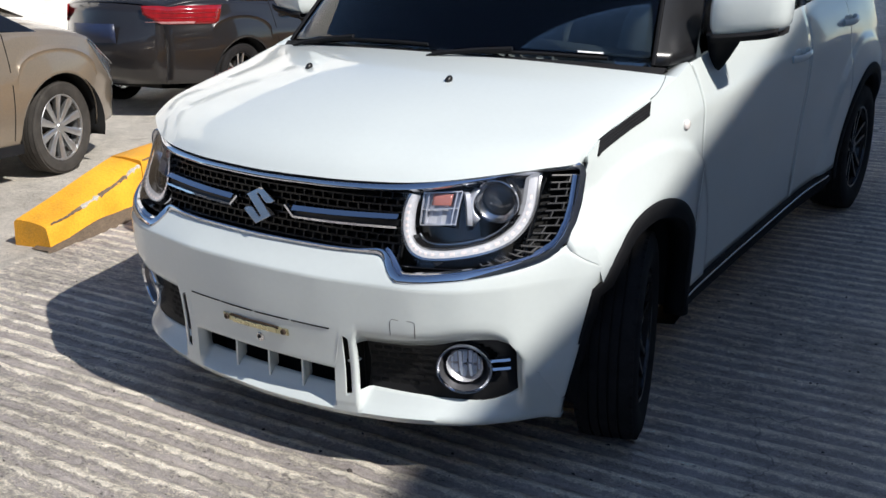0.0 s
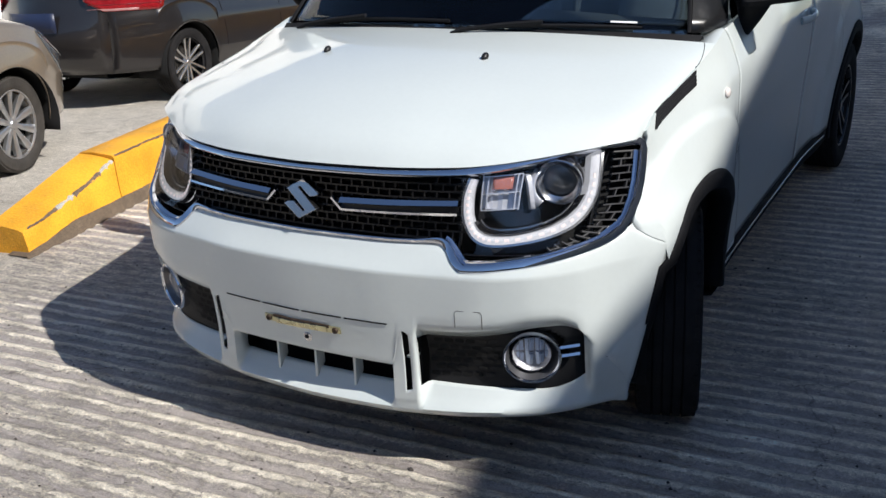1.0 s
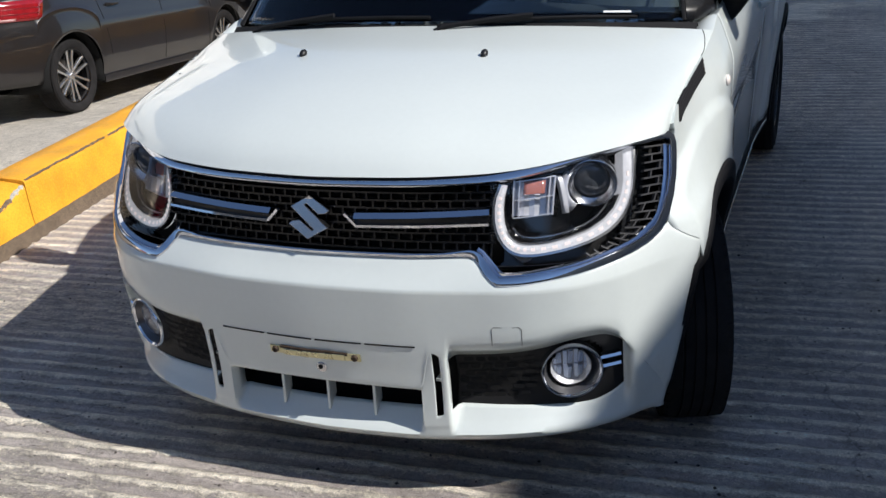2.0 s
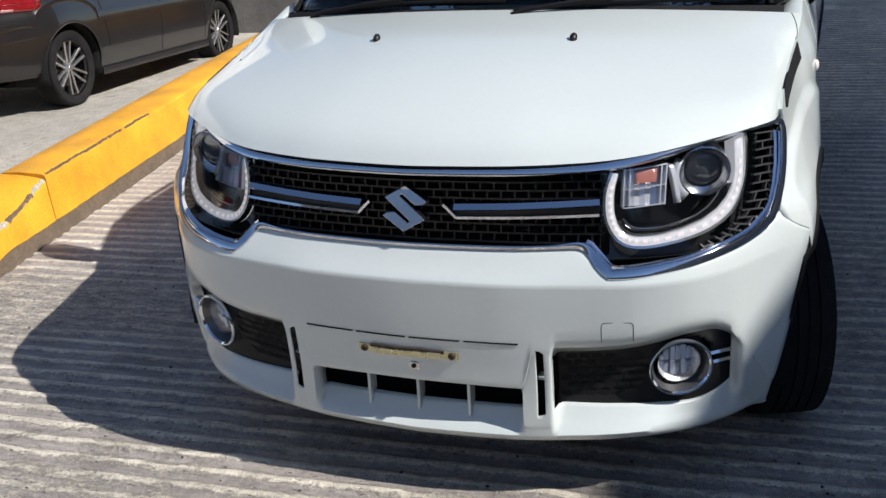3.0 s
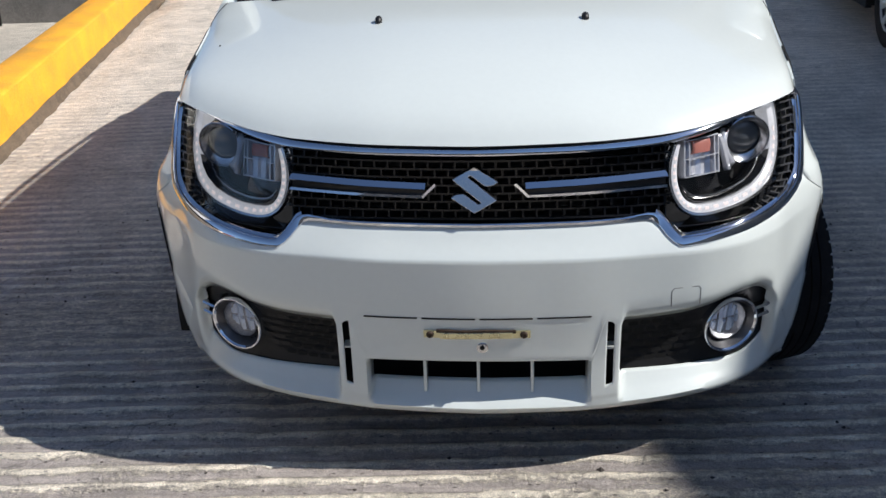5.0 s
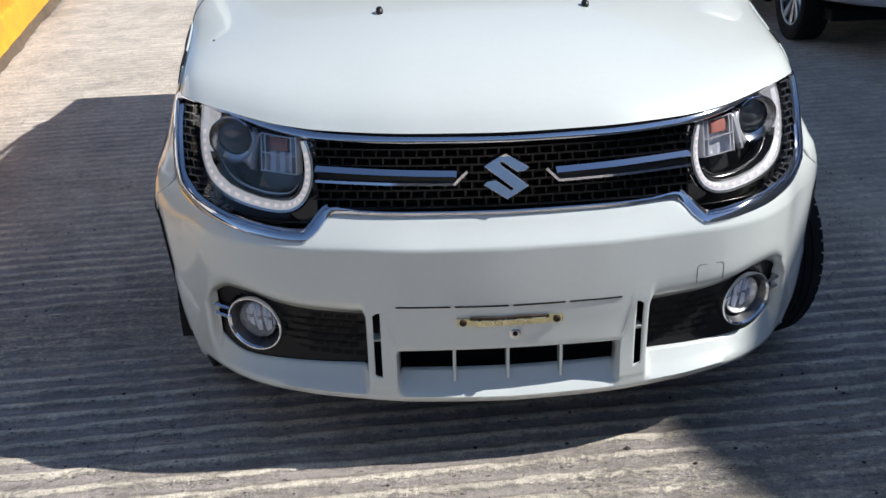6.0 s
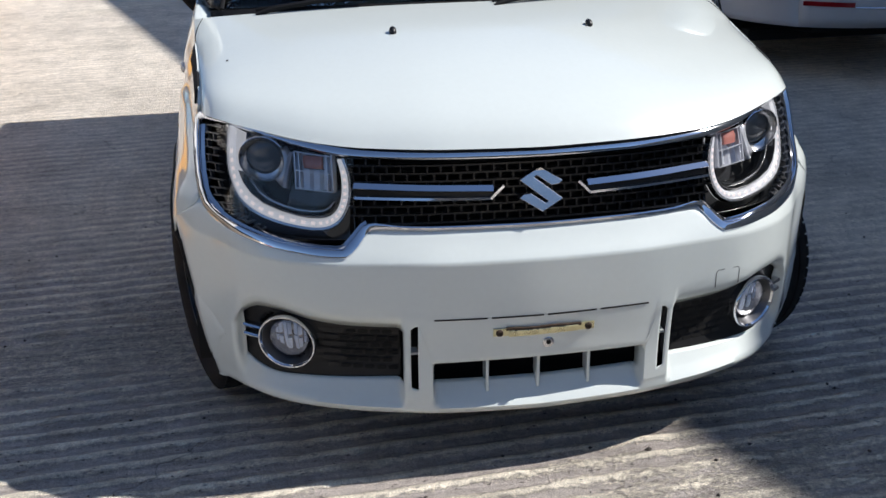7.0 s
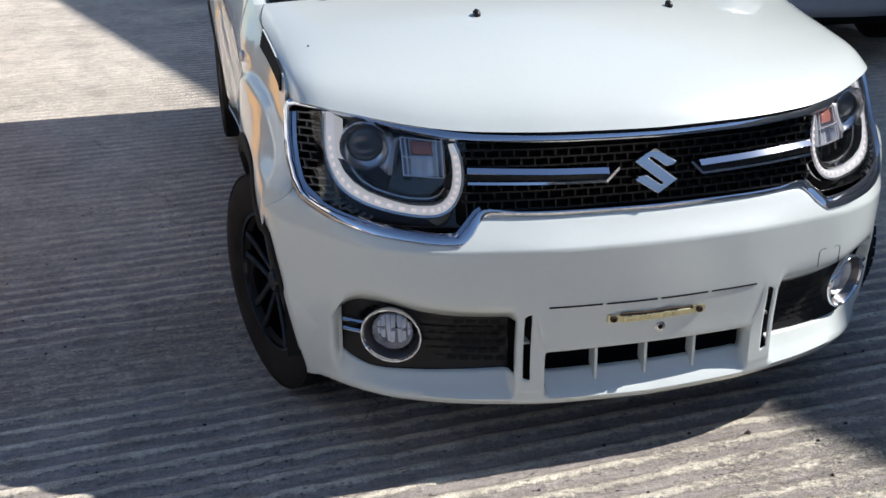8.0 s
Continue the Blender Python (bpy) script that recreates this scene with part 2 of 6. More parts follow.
def part(name, bm, mat, parent, label="", smooth=True, thick=0.0, bevel=0.0, sharp=38):
    """Links a bmesh as one mesh object under a thing or a part."""
    bmesh.ops.recalc_face_normals(bm, faces=bm.faces)
    me = bpy.data.meshes.new(name)
    bm.to_mesh(me)
    bm.free()
    if smooth:
        me.shade_smooth()
        me.set_sharp_from_angle(angle=radians(sharp))
    return link(name, me, mat, parent, label, thick, bevel)


def thing(name, m=None, label="", category="", group="", kind=""):
    ob = tagged(new(name), label, category, group, kind)
    if m is not None:
        ob.matrix_world = m
    return ob


def add_grid(bm, rows, closed=False, skip=None, flip=False):
    """Quads over rows of points; rows of one length. skip(i, j): leave that quad out."""
    vs = [[bm.verts.new(p) for p in row] for row in rows]
    n = len(rows[0])
    for i in range(len(rows) - 1):
        for j in range(n if closed else n - 1):
            if skip and skip(i, j):
                continue
            q = [vs[i][j], vs[i][(j + 1) % n], vs[i + 1][(j + 1) % n], vs[i + 1][j]]
            if len({v.co.to_tuple(6) for v in q}) < 3:
                continue
            bm.faces.new(q[::-1] if flip else q)
    return vs


def add_box(bm, c, s, m=None):
    """A box with its centre and full sizes."""
    made = bmesh.ops.create_cube(bm, size=1.0)["verts"]
    t = Matrix.Translation(c) @ Matrix.Diagonal((*s, 1))
    bmesh.ops.transform(bm, matrix=(m @ t) if m is not None else t, verts=made)
    return made


def add_prism(bm, outline, front, back):
    """An outline of (u, v) pairs between two mappings to space."""
    a = [bm.verts.new(front(u, v)) for u, v in outline]
    b = [bm.verts.new(back(u, v)) for u, v in outline]
    n = len(outline)
    bm.faces.new(a)
    bm.faces.new(b[::-1])
    for i in range(n):
        bm.faces.new((a[i], b[i], b[(i + 1) % n], a[(i + 1) % n]))


def add_sweep(bm, path, section, closed=False, normals=None, cap=True, widths=None):
    """A section of (side, out) pairs along a path; out follows normals, widths scale the sides."""
    path = [Vector(p) for p in path]
    n = len(path)
    rows = []
    for i, p in enumerate(path):
        a = path[(i - 1) % n] if closed or i else path[i]
        b = path[(i + 1) % n] if closed or i < n - 1 else path[i]
        t = (b - a).normalized()
        up = Vector(normals[i]) if normals else Vector((0, 0, 1))
        up = (up - t * up.dot(t)).normalized()
        side = t.cross(up)
        rows.append([p + side * u * (widths[i] if widths else 1.0) + up * v for u, v in section])
    if closed:
        rows.append(rows[0])
    vs = add_grid(bm, rows, closed=True)
    if cap and not closed:
        bm.faces.new(vs[0])
        bm.faces.new(vs[-1][::-1])
    if closed:
        bmesh.ops.remove_doubles(bm, verts=bm.verts, dist=1e-6)


def oval(a, b, n=10):
    return [(a * math.cos(2 * math.pi * i / n), b * math.sin(2 * math.pi * i / n)) for i in range(n)]


def add_lathe(bm, profile, m, n=32):
    """A profile of (radius, along) turned about the local x axis, closed at zero radius."""
    rows = []
    for k in range(n):
        a = 2 * math.pi * k / n
        rows.append([m @ Vector((h, r * math.cos(a), r * math.sin(a))) for r, h in profile])
    rows.append(rows[0])
    add_grid(bm, rows)
    bmesh.ops.remove_doubles(bm, verts=bm.verts, dist=1e-6)


# ---- ground ----
def ramp_height(y):
    """The ramp: level up to the car's front wheels, then rising."""
    d = y - 0.85
    s = 0.25
    soft = d if d > 6 * s else (s * math.log1p(math.exp(d / s)))
    return 0.075 * min(soft, 14.0)


def lot_height(y):
    return 0.02 * min(max(0.0, y - 1.5), 12.0)


def kerb_x(y):
    return -2.16 - 0.145 * y


def ground_height(x, y):
    k = kerb_x(y)
    w = min(1.0, max(0.0, (x - (k - 0.36)) / 0.32))
    return lerp(lot_height(y), ramp_height(y), w * w * (3 - 2 * w))


GROOVE = 0.077


def raked(x, y):
    """1 where the raked marks are deep; they fade up the ramp on the kerb side."""
    if x < kerb_x(y):
        return 0.0
    u = min(1.0, max(0.0, (y - 1.15) / 0.7)) * min(1.0, max(0.0, (-0.2 - x) / 1.0))
    far = min(1.0, max(0.0, (y + 0.1) / 1.4)) * min(1.0, max(0.0, (x - 0.9) / 0.7))
    return 1 - 0.62 * u - 0.85 * far - 0.26 * u * min(1.0, max(0.0, (y - 3.0) / 0.7))


def groove(x, y):
    """Ridges raked across the ramp, worn away in patches: their height, and how far the spot is ridge."""
    if x < kerb_x(y) + 0.03 or y > 9.5 or y < -4.5 or x > 9.0:
        return 0.0, 0.6
    wob = 0.016 * noise.noise(Vector((x * 0.7, y * 0.35, 3.0))) + 0.010 * noise.noise(Vector((x * 3.1, y * 2.0, 7.0))) + 0.007 * noise.noise(Vector((x * 9.0, y * 6.0, 1.0)))
    v = y - 0.04 * x + wob
    ph = (v / GROOVE) % 1.0
    prof = 0.5 - 0.5 * math.cos(2 * math.pi * ph)
    prof = prof ** 1.5
    wear = 0.70 + 0.9 * noise.noise(Vector((x * 0.9, y * 0.9, 11.0))) + 0.45 * noise.noise(Vector((x * 3.3, y * 4.0, 2.0))) + 0.4 * noise.noise(Vector((x * 8.0, y * 14.0, 6.0)))
    smooth_band = math.exp(-((y - (1.12 + 0.10 * x)) / 0.30) ** 2) if x < -0.5 else 0.0
    wear = min(1.0, max(0.25, wear)) * (1 - 0.85 * smooth_band) * raked(x, y)
    ragged = noise.noise(Vector((x * 9.0, y * 15.0, 5.0))) + 0.6 * noise.noise(Vector((x * 21.0, y * 40.0, 5.0)))
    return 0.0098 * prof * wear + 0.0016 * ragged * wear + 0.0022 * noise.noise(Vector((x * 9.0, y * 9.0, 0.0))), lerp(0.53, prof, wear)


def build_ground():
    xs = [-400, -150, -60, -30, -18, -12, -9, -7, -5.5, -4.5, -3.8, -3.4, -3.1, -2.9] + steps(-2.8, 3.4, 140) + [3.7, 4.1, 4.6, 5.2, 6, 7, 8.5, 11, 15, 25, 60, 150, 400]
    ys = [-400, -150, -60, -30, -15, -8, -5, -3.5, -2.5, -2.0, -1.7] + steps(-1.5, 3.0, 560) + steps(3.02, 7.0, 260)[0:] + [7.3, 7.7, 8.2, 9, 10, 11.5, 13, 16, 20, 30, 60, 150, 400]
    spots = [(x, y, groove(x, y)) for y in ys for x in xs]
    verts = [(x, y, ground_height(x, y) + g[0]) for x, y, g in spots]
    n = len(xs)
    faces = [(j * n + i, j * n + i + 1, (j + 1) * n + i + 1, (j + 1) * n + i) for j in range(len(ys) - 1) for i in range(n - 1)]
    me = mesh_of("ground", verts, faces)
    # ridge profile that the colour follows, grooves darker than ridges
    me.attributes.new("ridge_tone", "FLOAT", "POINT").data.foreach_set("value", [g[1] for _, _, g in spots])
    me.attributes.new("lane", "FLOAT", "POINT").data.foreach_set("value", [1.0 if x > kerb_x(y) else 0.0 for x, y, _ in spots])
    me.attributes.new("deep", "FLOAT", "POINT").data.foreach_set("value", [raked(x, y) for x, y, _ in spots])
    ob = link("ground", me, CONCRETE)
    tagged(ob, "worn beige concrete ramp with raked grooves beside smooth lot", "ground", kind="structure")


build_ground()


def build_kerb():
    """A tall painted kerb, rounded on top, that runs up the ramp and slopes down to its blunt end."""
    kerb = thing("kerb", None, "yellow painted concrete kerb with chipped edge and bare foot", "kerb", kind="structure")
    front = curve([0.96, 1.1, 1.3, 1.5, 1.642], [0.112, 0.132, 0.170, 0.217, 0.262])
    back = curve([0.96, 1.2, 1.5, 1.642], [0.118, 0.175, 0.248, 0.279])

    def top(y):
        return front(y) if y < 1.6425 else 0.28

    ys = sorted(steps(0.965, 2.2, 26) + steps(2.3, 12.0, 60) + [1.640, 1.645, 6.0])

    def rough(y, seed, size=1.0):
        return size * (0.006 * noise.noise(Vector((y * 6, 1, seed))) + 0.004 * noise.noise(Vector((y * 23, 5, seed))))

    def rows(y0, y1):
        out = []
        for y in ys:
            if not y0 - 1e-6 <= y <= y1 + 1e-6:
                continue
            k, g = kerb_x(y), ramp_height(y)
            h = top(y)
            hb = back(y) if y < 1.6425 else 0.282
            w = 0.28
            n1, n2 = rough(y, 2), rough(y, 8)
            foot = min(0.055 * min(1.0, (y - 0.96) / 0.5), h * 0.4)
            e = g + h + n2
            out.append([(k + 0.016 + n1, y, g + foot), (k + 0.006 + n1, y, g + h * 0.45), (k - 0.006 + n1, y, e - 0.016), (k - 0.010 + n1, y, e - 0.006),
                        (k - 0.020 + n1, y, e), (k - 0.05, y, g + lerp(h, hb, 0.12) + 0.004), (k - 0.15, y, g + lerp(h, hb, 0.5) + 0.008), (k - w + 0.03, y, g + hb), (k - w + 0.012, y, g + hb - 0.016),
                        (k - w, y, lot_height(y) - 0.1)])
        return out

    for y0, y1 in ((ys[0], 1.640), (1.645, 6.0), (6.0, 12.0)):
        bm = bmesh.new()
        vs = add_grid(bm, rows(y0, y1))
        bm.faces.new(vs[0])
        bm.faces.new(vs[-1][::-1])
        part("kerb_section", bm, YELLOW, kerb, "yellow painted kerb length")
    bm = bmesh.new()
    foot = []
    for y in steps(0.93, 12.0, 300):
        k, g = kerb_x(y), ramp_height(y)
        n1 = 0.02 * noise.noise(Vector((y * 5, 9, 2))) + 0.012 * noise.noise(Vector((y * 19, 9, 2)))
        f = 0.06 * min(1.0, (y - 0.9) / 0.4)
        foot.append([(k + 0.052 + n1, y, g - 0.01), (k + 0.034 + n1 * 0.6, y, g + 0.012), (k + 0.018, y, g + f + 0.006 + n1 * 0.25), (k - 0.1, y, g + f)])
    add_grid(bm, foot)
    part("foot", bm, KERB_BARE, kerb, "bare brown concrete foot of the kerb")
    # chipped edge: a ragged unpainted band along the front edge, wide in two places
    wide = curve([1.00, 1.10, 1.20, 1.27, 1.35, 1.41, 1.50, 1.55, 1.60, 1.637, 1.65, 1.75, 2.2, 3.0, 4.2], [0.001, 0.004, 0.010, 0.055, 0.016, 0.007, 0.012, 0.045, 0.080, 0.080, 0.003, 0.004, 0.004, 0.002, 0.0])
    for a, b, mat_, text in ((1.0, 1.205, KERB_BARE, "brown crack along the edge"), (1.205, 1.33, PATCH, "pale chipped concrete patch"), (1.33, 1.535, KERB_BARE, "brown crack along the edge"),
                             (1.535, 1.637, PATCH, "pale chipped concrete patch"), (1.66, 2.7, KERB_BARE, "brown crack along the edge")):
        bm = bmesh.new()
        band = []
        for y in steps(a, b, int((b - a) / 0.006)):
            k, g = kerb_x(y), ramp_height(y)
            h = top(y)
            e = g + h + rough(y, 8)
            n1 = rough(y, 2)
            u = wide(y) * max(0.15, 0.9 + 0.9 * noise.noise(Vector((y * 31, 3, 1))) + 0.6 * noise.noise(Vector((y * 83, 3, 1)))) * (1.0 if b < 1.7 or noise.noise(Vector((y * 7, 8, 8))) > 0.0 else 0.0)
            d = wide(y) * max(0.1, 0.6 + 0.9 * noise.noise(Vector((y * 37, 6, 1))) + 0.5 * noise.noise(Vector((y * 90, 6, 1)))) * (1.0 if u else 0.0)
            r = 0.003 * noise.noise(Vector((y * 60, 1, 5)))
            thin = min(1.0, wide(y) / 0.012)
            band.append([(k - 0.010 + n1, y, e - 0.008 * thin - d), (k - 0.0065 + n1 + r, y, e - 0.006 * thin - d * 0.5), (k - 0.0105 + n1 + r, y, e - 0.003 + r), (k - 0.016 + n1, y, e + 0.0015 + r * 0.5),
                         (k - 0.016 - 0.004 * thin + n1 - u * 0.6, y, e + 0.0035 + r), (k - 0.017 - 0.003 * thin + n1 - u, y, e + 0.0005)])
        add_grid(bm, band)
        part("chipped_edge", bm, mat_, kerb, text)


build_kerb()

# ---- the white hatchback ----
CAR = (Matrix.Translation((-0.0038, 0.66, 0.0)) @ Euler((0, 0, radians(-0.521))).to_matrix().to_4x4()
       @ Euler((0, radians(0.669), 0)).to_matrix().to_4x4() @ Euler((radians(4.2), 0, 0)).to_matrix().to_4x4()
       @ Matrix.Translation((0, -0.66, 0)))
car = thing("hatchback", CAR, "white compact hatchback with black grille and chrome frame", "car")

NOSE_X = [0, 0.2, 0.4, 0.5, 0.6, 0.7, 0.77, 0.83, 0.87]
NOSE = [
    (0.20, [0.085, 0.09, 0.115, 0.145, 0.2, 0.29, 0.38, 0.45, 0.49]),
    (0.24, [0.06, 0.066, 0.095, 0.125, 0.175, 0.265, 0.36, 0.43, 0.475]),
    (0.36, [0.064, 0.07, 0.096, 0.118, 0.16, 0.245, 0.335, 0.41, 0.465]),
    (0.48, [0.052, 0.062, 0.09, 0.11, 0.155, 0.24, 0.335, 0.41, 0.465]),
    (0.622, [0.053, 0.061, 0.091, 0.111, 0.153, 0.238, 0.336, 0.411, 0.47]),
    (0.627, [0.057, 0.065, 0.0938, 0.1138, 0.1555, 0.2398, 0.3373, 0.4116, 0.4707]),
    (0.650, [0.080, 0.087, 0.110, 0.130, 0.17, 0.25, 0.345, 0.415, 0.475]),
    (0.69, [0.108, 0.116, 0.14, 0.163, 0.205, 0.28, 0.365, 0.43, 0.49]),
    (0.76, [0.12, 0.13, 0.162, 0.19, 0.24, 0.325, 0.415, 0.49, 0.55]),
    (0.85, [0.129, 0.142, 0.185, 0.225, 0.29, 0.375, 0.465, 0.55, 0.6]),
    (0.90, [0.142, 0.158, 0.213, 0.26, 0.33, 0.415, 0.505, 0.585, 0.635]),
]
NOSE_F = [curve([-x for x in NOSE_X[:0:-1]] + NOSE_X, row[:0:-1] + row) for _, row in NOSE]
NOSE_Z = [z for z, _ in NOSE]


def nose(x, z):
    """How far back the front of the body lies at a width and a height."""
    return curve(NOSE_Z, [f(abs(x)) for f in NOSE_F])(z)


def on_nose(x, z, out=0.0):
    """A point on the nose, moved out along its normal."""
    y = nose(x, z)
    if not out:
        return Vector((x, y, z))
    return Vector((x, y, z)) + nose_normal(x, z) * out


def nose_normal(x, z):
    e = 0.004
    dx = (nose(x + e, z) - nose(x - e, z)) / (2 * e)
    dz = (nose(x, z + e) - nose(x, z - e)) / (2 * e)
    return Vector((dx, -1.0, dz)).normalized()


def mirror_f(xs, ys):
    f = curve(xs, ys)
    return lambda x: f(abs(x))


hood_z = mirror_f([0, 0.25, 0.40, 0.46, 0.52, 0.58, 0.64, 0.70, 0.775], [0.861, 0.863, 0.866, 0.870, 0.877, 0.886, 0.895, 0.901, 0.899])
frame_low = mirror_f([0, 0.25, 0.385, 0.40, 0.448, 0.462, 0.50, 0.57, 0.64, 0.70, 0.745, 0.772, 0.787],
                     [0.686, 0.688, 0.692, 0.688, 0.643, 0.636, 0.637, 0.643, 0.651, 0.661, 0.672, 0.688, 0.705])
open_top = mirror_f([0, 0.255, 0.266, 0.296, 0.302, 0.318, 0.334, 0.45, 0.54, 0.62, 0.66, 0.69, 0.715, 0.74], [0.357, 0.357, 0.36, 0.46, 0.465, 0.455, 0.446, 0.452, 0.464, 0.478, 0.476, 0.460, 0.430, 0.40])
open_low = mirror_f([0, 0.25, 0.30, 0.336, 0.45, 0.56, 0.64, 0.68, 0.715, 0.74], [0.287, 0.290, 0.292, 0.304, 0.302, 0.298, 0.292, 0.302, 0.328, 0.35])
lip_z = mirror_f([0, 0.26, 0.4, 0.55, 0.7, 0.8, 0.87], [0.232, 0.24, 0.246, 0.25, 0.247, 0.24, 0.236])


def in_mouth(x):
    return abs(x) < 0.255


def in_slot(x):
    return 0.300 < abs(x) < 0.317


def in_pocket(x):
    return 0.334 < abs(x) < 0.704


def recess(x):
    """0 on the posts and corners, 1 inside the lower openings."""
    a = abs(x)

    def ramp_in(lo, hi, w, v):
        return max(0.0, min(1.0, (a - lo) / w, (hi - a) / v))

    r = max(ramp_in(-1, 0.266, 0.014, 0.014), ramp_in(0.330, 0.737, 0.012, 0.036))
    return r * r * (3 - 2 * r)


BUMPER_END = curve([0.18, 0.237, 0.35, 0.5, 0.642], [0.776, 0.788, 0.812, 0.838, 0.860])


def build_bumper():
    half = sorted(set([round(v, 4) for v in steps(0, 0.25, 20) + [0.255, 0.26, 0.266, 0.272, 0.28, 0.29, 0.296, 0.300, 0.3085, 0.317, 0.322, 0.327, 0.331, 0.334, 0.339, 0.345]
                       + steps(0.355, 0.70, 34) + [0.704, 0.708, 0.714, 0.718, 0.722, 0.727, 0.732, 0.738, 0.746, 0.756, 0.77, 0.787, 0.80, 0.815, 0.83, 0.845, 0.86]]))
    xs = [-x for x in half[::-1] if x > 0] + half

    def top(x):
        a = abs(x)
        if a <= 0.787:
            return frame_low(x)
        return lerp(0.702, 0.642, (a - 0.787) / 0.073)

    cols = []
    for x in xs:
        lo, ol, ot, tp, r = lip_z(x), open_low(x), open_top(x), top(x), recess(x)
        col = []
        yl = nose(x, lo)
        # underside and rounded lip
        col.append((x, yl + 0.09, lo - 0.018))
        col.append((x, yl + 0.03, lo - 0.024))
        col.append((x, yl + 0.006, lo - 0.016))
        col.append((x, yl, lo))
        col.append((x, yl + 0.003 + 0.006 * r, lo + 0.010))
        # shelf up to the openings
        deep = 0.055 if abs(x) < 0.3 else 0.05
        for t in (0.2, 0.4, 0.6, 0.8, 1.0):
            z = lerp(lo + 0.012, ol, t)
            flat = nose(x, z)
            col.append((x, lerp(flat, lerp(yl + 0.012, nose(x, ol) + deep, t ** 0.9), r), z))
        # closed stretch or opening
        for t in (0.2, 0.4, 0.6, 0.8):
            z = lerp(ol, ot, t)
            col.append((x, nose(x, z) + r * 0.05, z))
        brow = r if abs(x) > 0.3 else 0.0
        plate = r if abs(x) < 0.3 else 0.0
        col.append((x, nose(x, ot) + brow * 0.046 + plate * 0.02, ot - 0.006 * brow))
        col.append((x, nose(x, ot) + brow * 0.034 + plate * 0.004, ot + 0.003 + 0.003 * brow))
        col.append((x, nose(x, ot) + brow * 0.017 + plate * 0.001, ot + 0.006 + 0.010 * brow))
        col.append((x, nose(x, ot + 0.03) + brow * 0.005, ot + 0.012 + 0.016 * brow))
        zc = 0.622
        z0 = ot + 0.02 + 0.026 * brow
        for z in [lerp(z0, zc - 0.016, t) for t in (0.0, 0.25, 0.5, 0.75, 1.0)] + [zc - 0.008, zc, zc + 0.005]:
            col.append((x, nose(x, z), z))
        for t in (0.15, 0.3, 0.5, 0.7, 0.87, 1.0):
            z = lerp(zc + 0.005, tp, t)
            col.append((x, nose(x, z) + (0.004 if t == 1.0 else 0.0), z))
        if abs(x) > 0.74:
            bent = []
            for _, y, z in col:
                a = 0.74 + (abs(x) - 0.74) / 0.12 * (BUMPER_END(z) - 0.74)
                under = max(0.0, y - nose(x, z)) * max(0.0, 1 - (abs(x) - 0.74) / 0.10) if z < lo + 0.011 else 0.0
                bent.append((math.copysign(a, x), nose(a, z) + under, z))
            bent[-1] = (bent[-1][0], bent[-1][1] + 0.004, bent[-1][2])
            col = bent
        cols.append(col)
    for end in (0, -1):
        sx = math.copysign(1, cols[end][0][0])
        wrap = [(x + sx * lerp(-0.006, 0.006, min(1.0, max(0.0, (z - 0.50) / 0.08))), y + 0.028, z) for x, y, z in cols[end]]
        cols.insert(0, wrap) if end == 0 else cols.append(wrap)
    xs = [xs[0]] + xs + [xs[-1]]
    bm = bmesh.new()

    def skip(i, j):
        m = 0.5 * (xs[i] + xs[i + 1])
        return 9 <= j < 14 and (in_mouth(m) or in_slot(m) or in_pocket(m))

    add_grid(bm, cols, skip=skip)
    bumper = part("front_bumper", bm, WHITE, car, "glossy white front bumper with crease", thick=0.003, sharp=58)
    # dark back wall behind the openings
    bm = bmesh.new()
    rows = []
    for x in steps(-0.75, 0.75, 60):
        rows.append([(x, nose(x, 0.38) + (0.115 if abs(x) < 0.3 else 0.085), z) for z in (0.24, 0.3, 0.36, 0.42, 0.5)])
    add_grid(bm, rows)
    part("opening_back", bm, VOID, bumper, "near-black sheet behind the bumper openings", thick=0.004)
    # thin upright fins in the mouth
    for x in (-0.128, 0.0, 0.128):
        bm = bmesh.new()
        add_prism(bm, [(0.03, 0.262), (0.07, 0.29), (0.07, 0.366), (0.036, 0.362)],
                  lambda u, v: (x - 0.004, nose(0, 0.3) + u, v), lambda u, v: (x + 0.004, nose(0, 0.3) + u, v))
        part("fin", bm, WHITE, bumper, "thin white upright fin", bevel=0.0015)
    for sgn in (-1, 1):
        bm = bmesh.new()
        add_box(bm, (sgn * 0.3085, nose(0.3085, 0.38) + 0.03, 0.382), (0.024, 0.03, 0.006))
        part("slot_bar", bm, WHITE, bumper, bevel=0.001)
    # gap lines over the number plate seat
    for a, b in ((-0.262, -0.137), (-0.127, -0.003), (0.007, 0.128), (0.138, 0.262)):
        bm = bmesh.new()
        pts = [on_nose(x, 0.4795, 0.0005) for x in steps(a, b, 10)]
        add_sweep(bm, pts, [(-0.0016, -0.002), (0.0016, -0.002), (0.0016, 0.001), (-0.0016, 0.001)], normals=[nose_normal(x, 0.4795) for x in steps(a, b, 10)])
        part("gap_line", bm, VOID, bumper, "narrow dark slit")
    # tow hook cover
    bm = bmesh.new()
    loop = [(0.444, 0.491), (0.444, 0.53), (0.449, 0.536), (0.506, 0.536), (0.511, 0.53), (0.511, 0.491)]
    add_sweep(bm, [on_nose(x, z, 0.0003) for x, z in loop], [(-0.0006, -0.001), (0.0006, -0.001), (0.0006, 0.0003), (-0.0006, 0.0003)],
              normals=[nose_normal(x, z) for x, z in loop], closed=False)
    part("tow_cover_seam", bm, BLACK_PLASTIC, bumper, "fine seam of the tow hook cover")
    # screw hole under the bracket
    bm = bmesh.new()
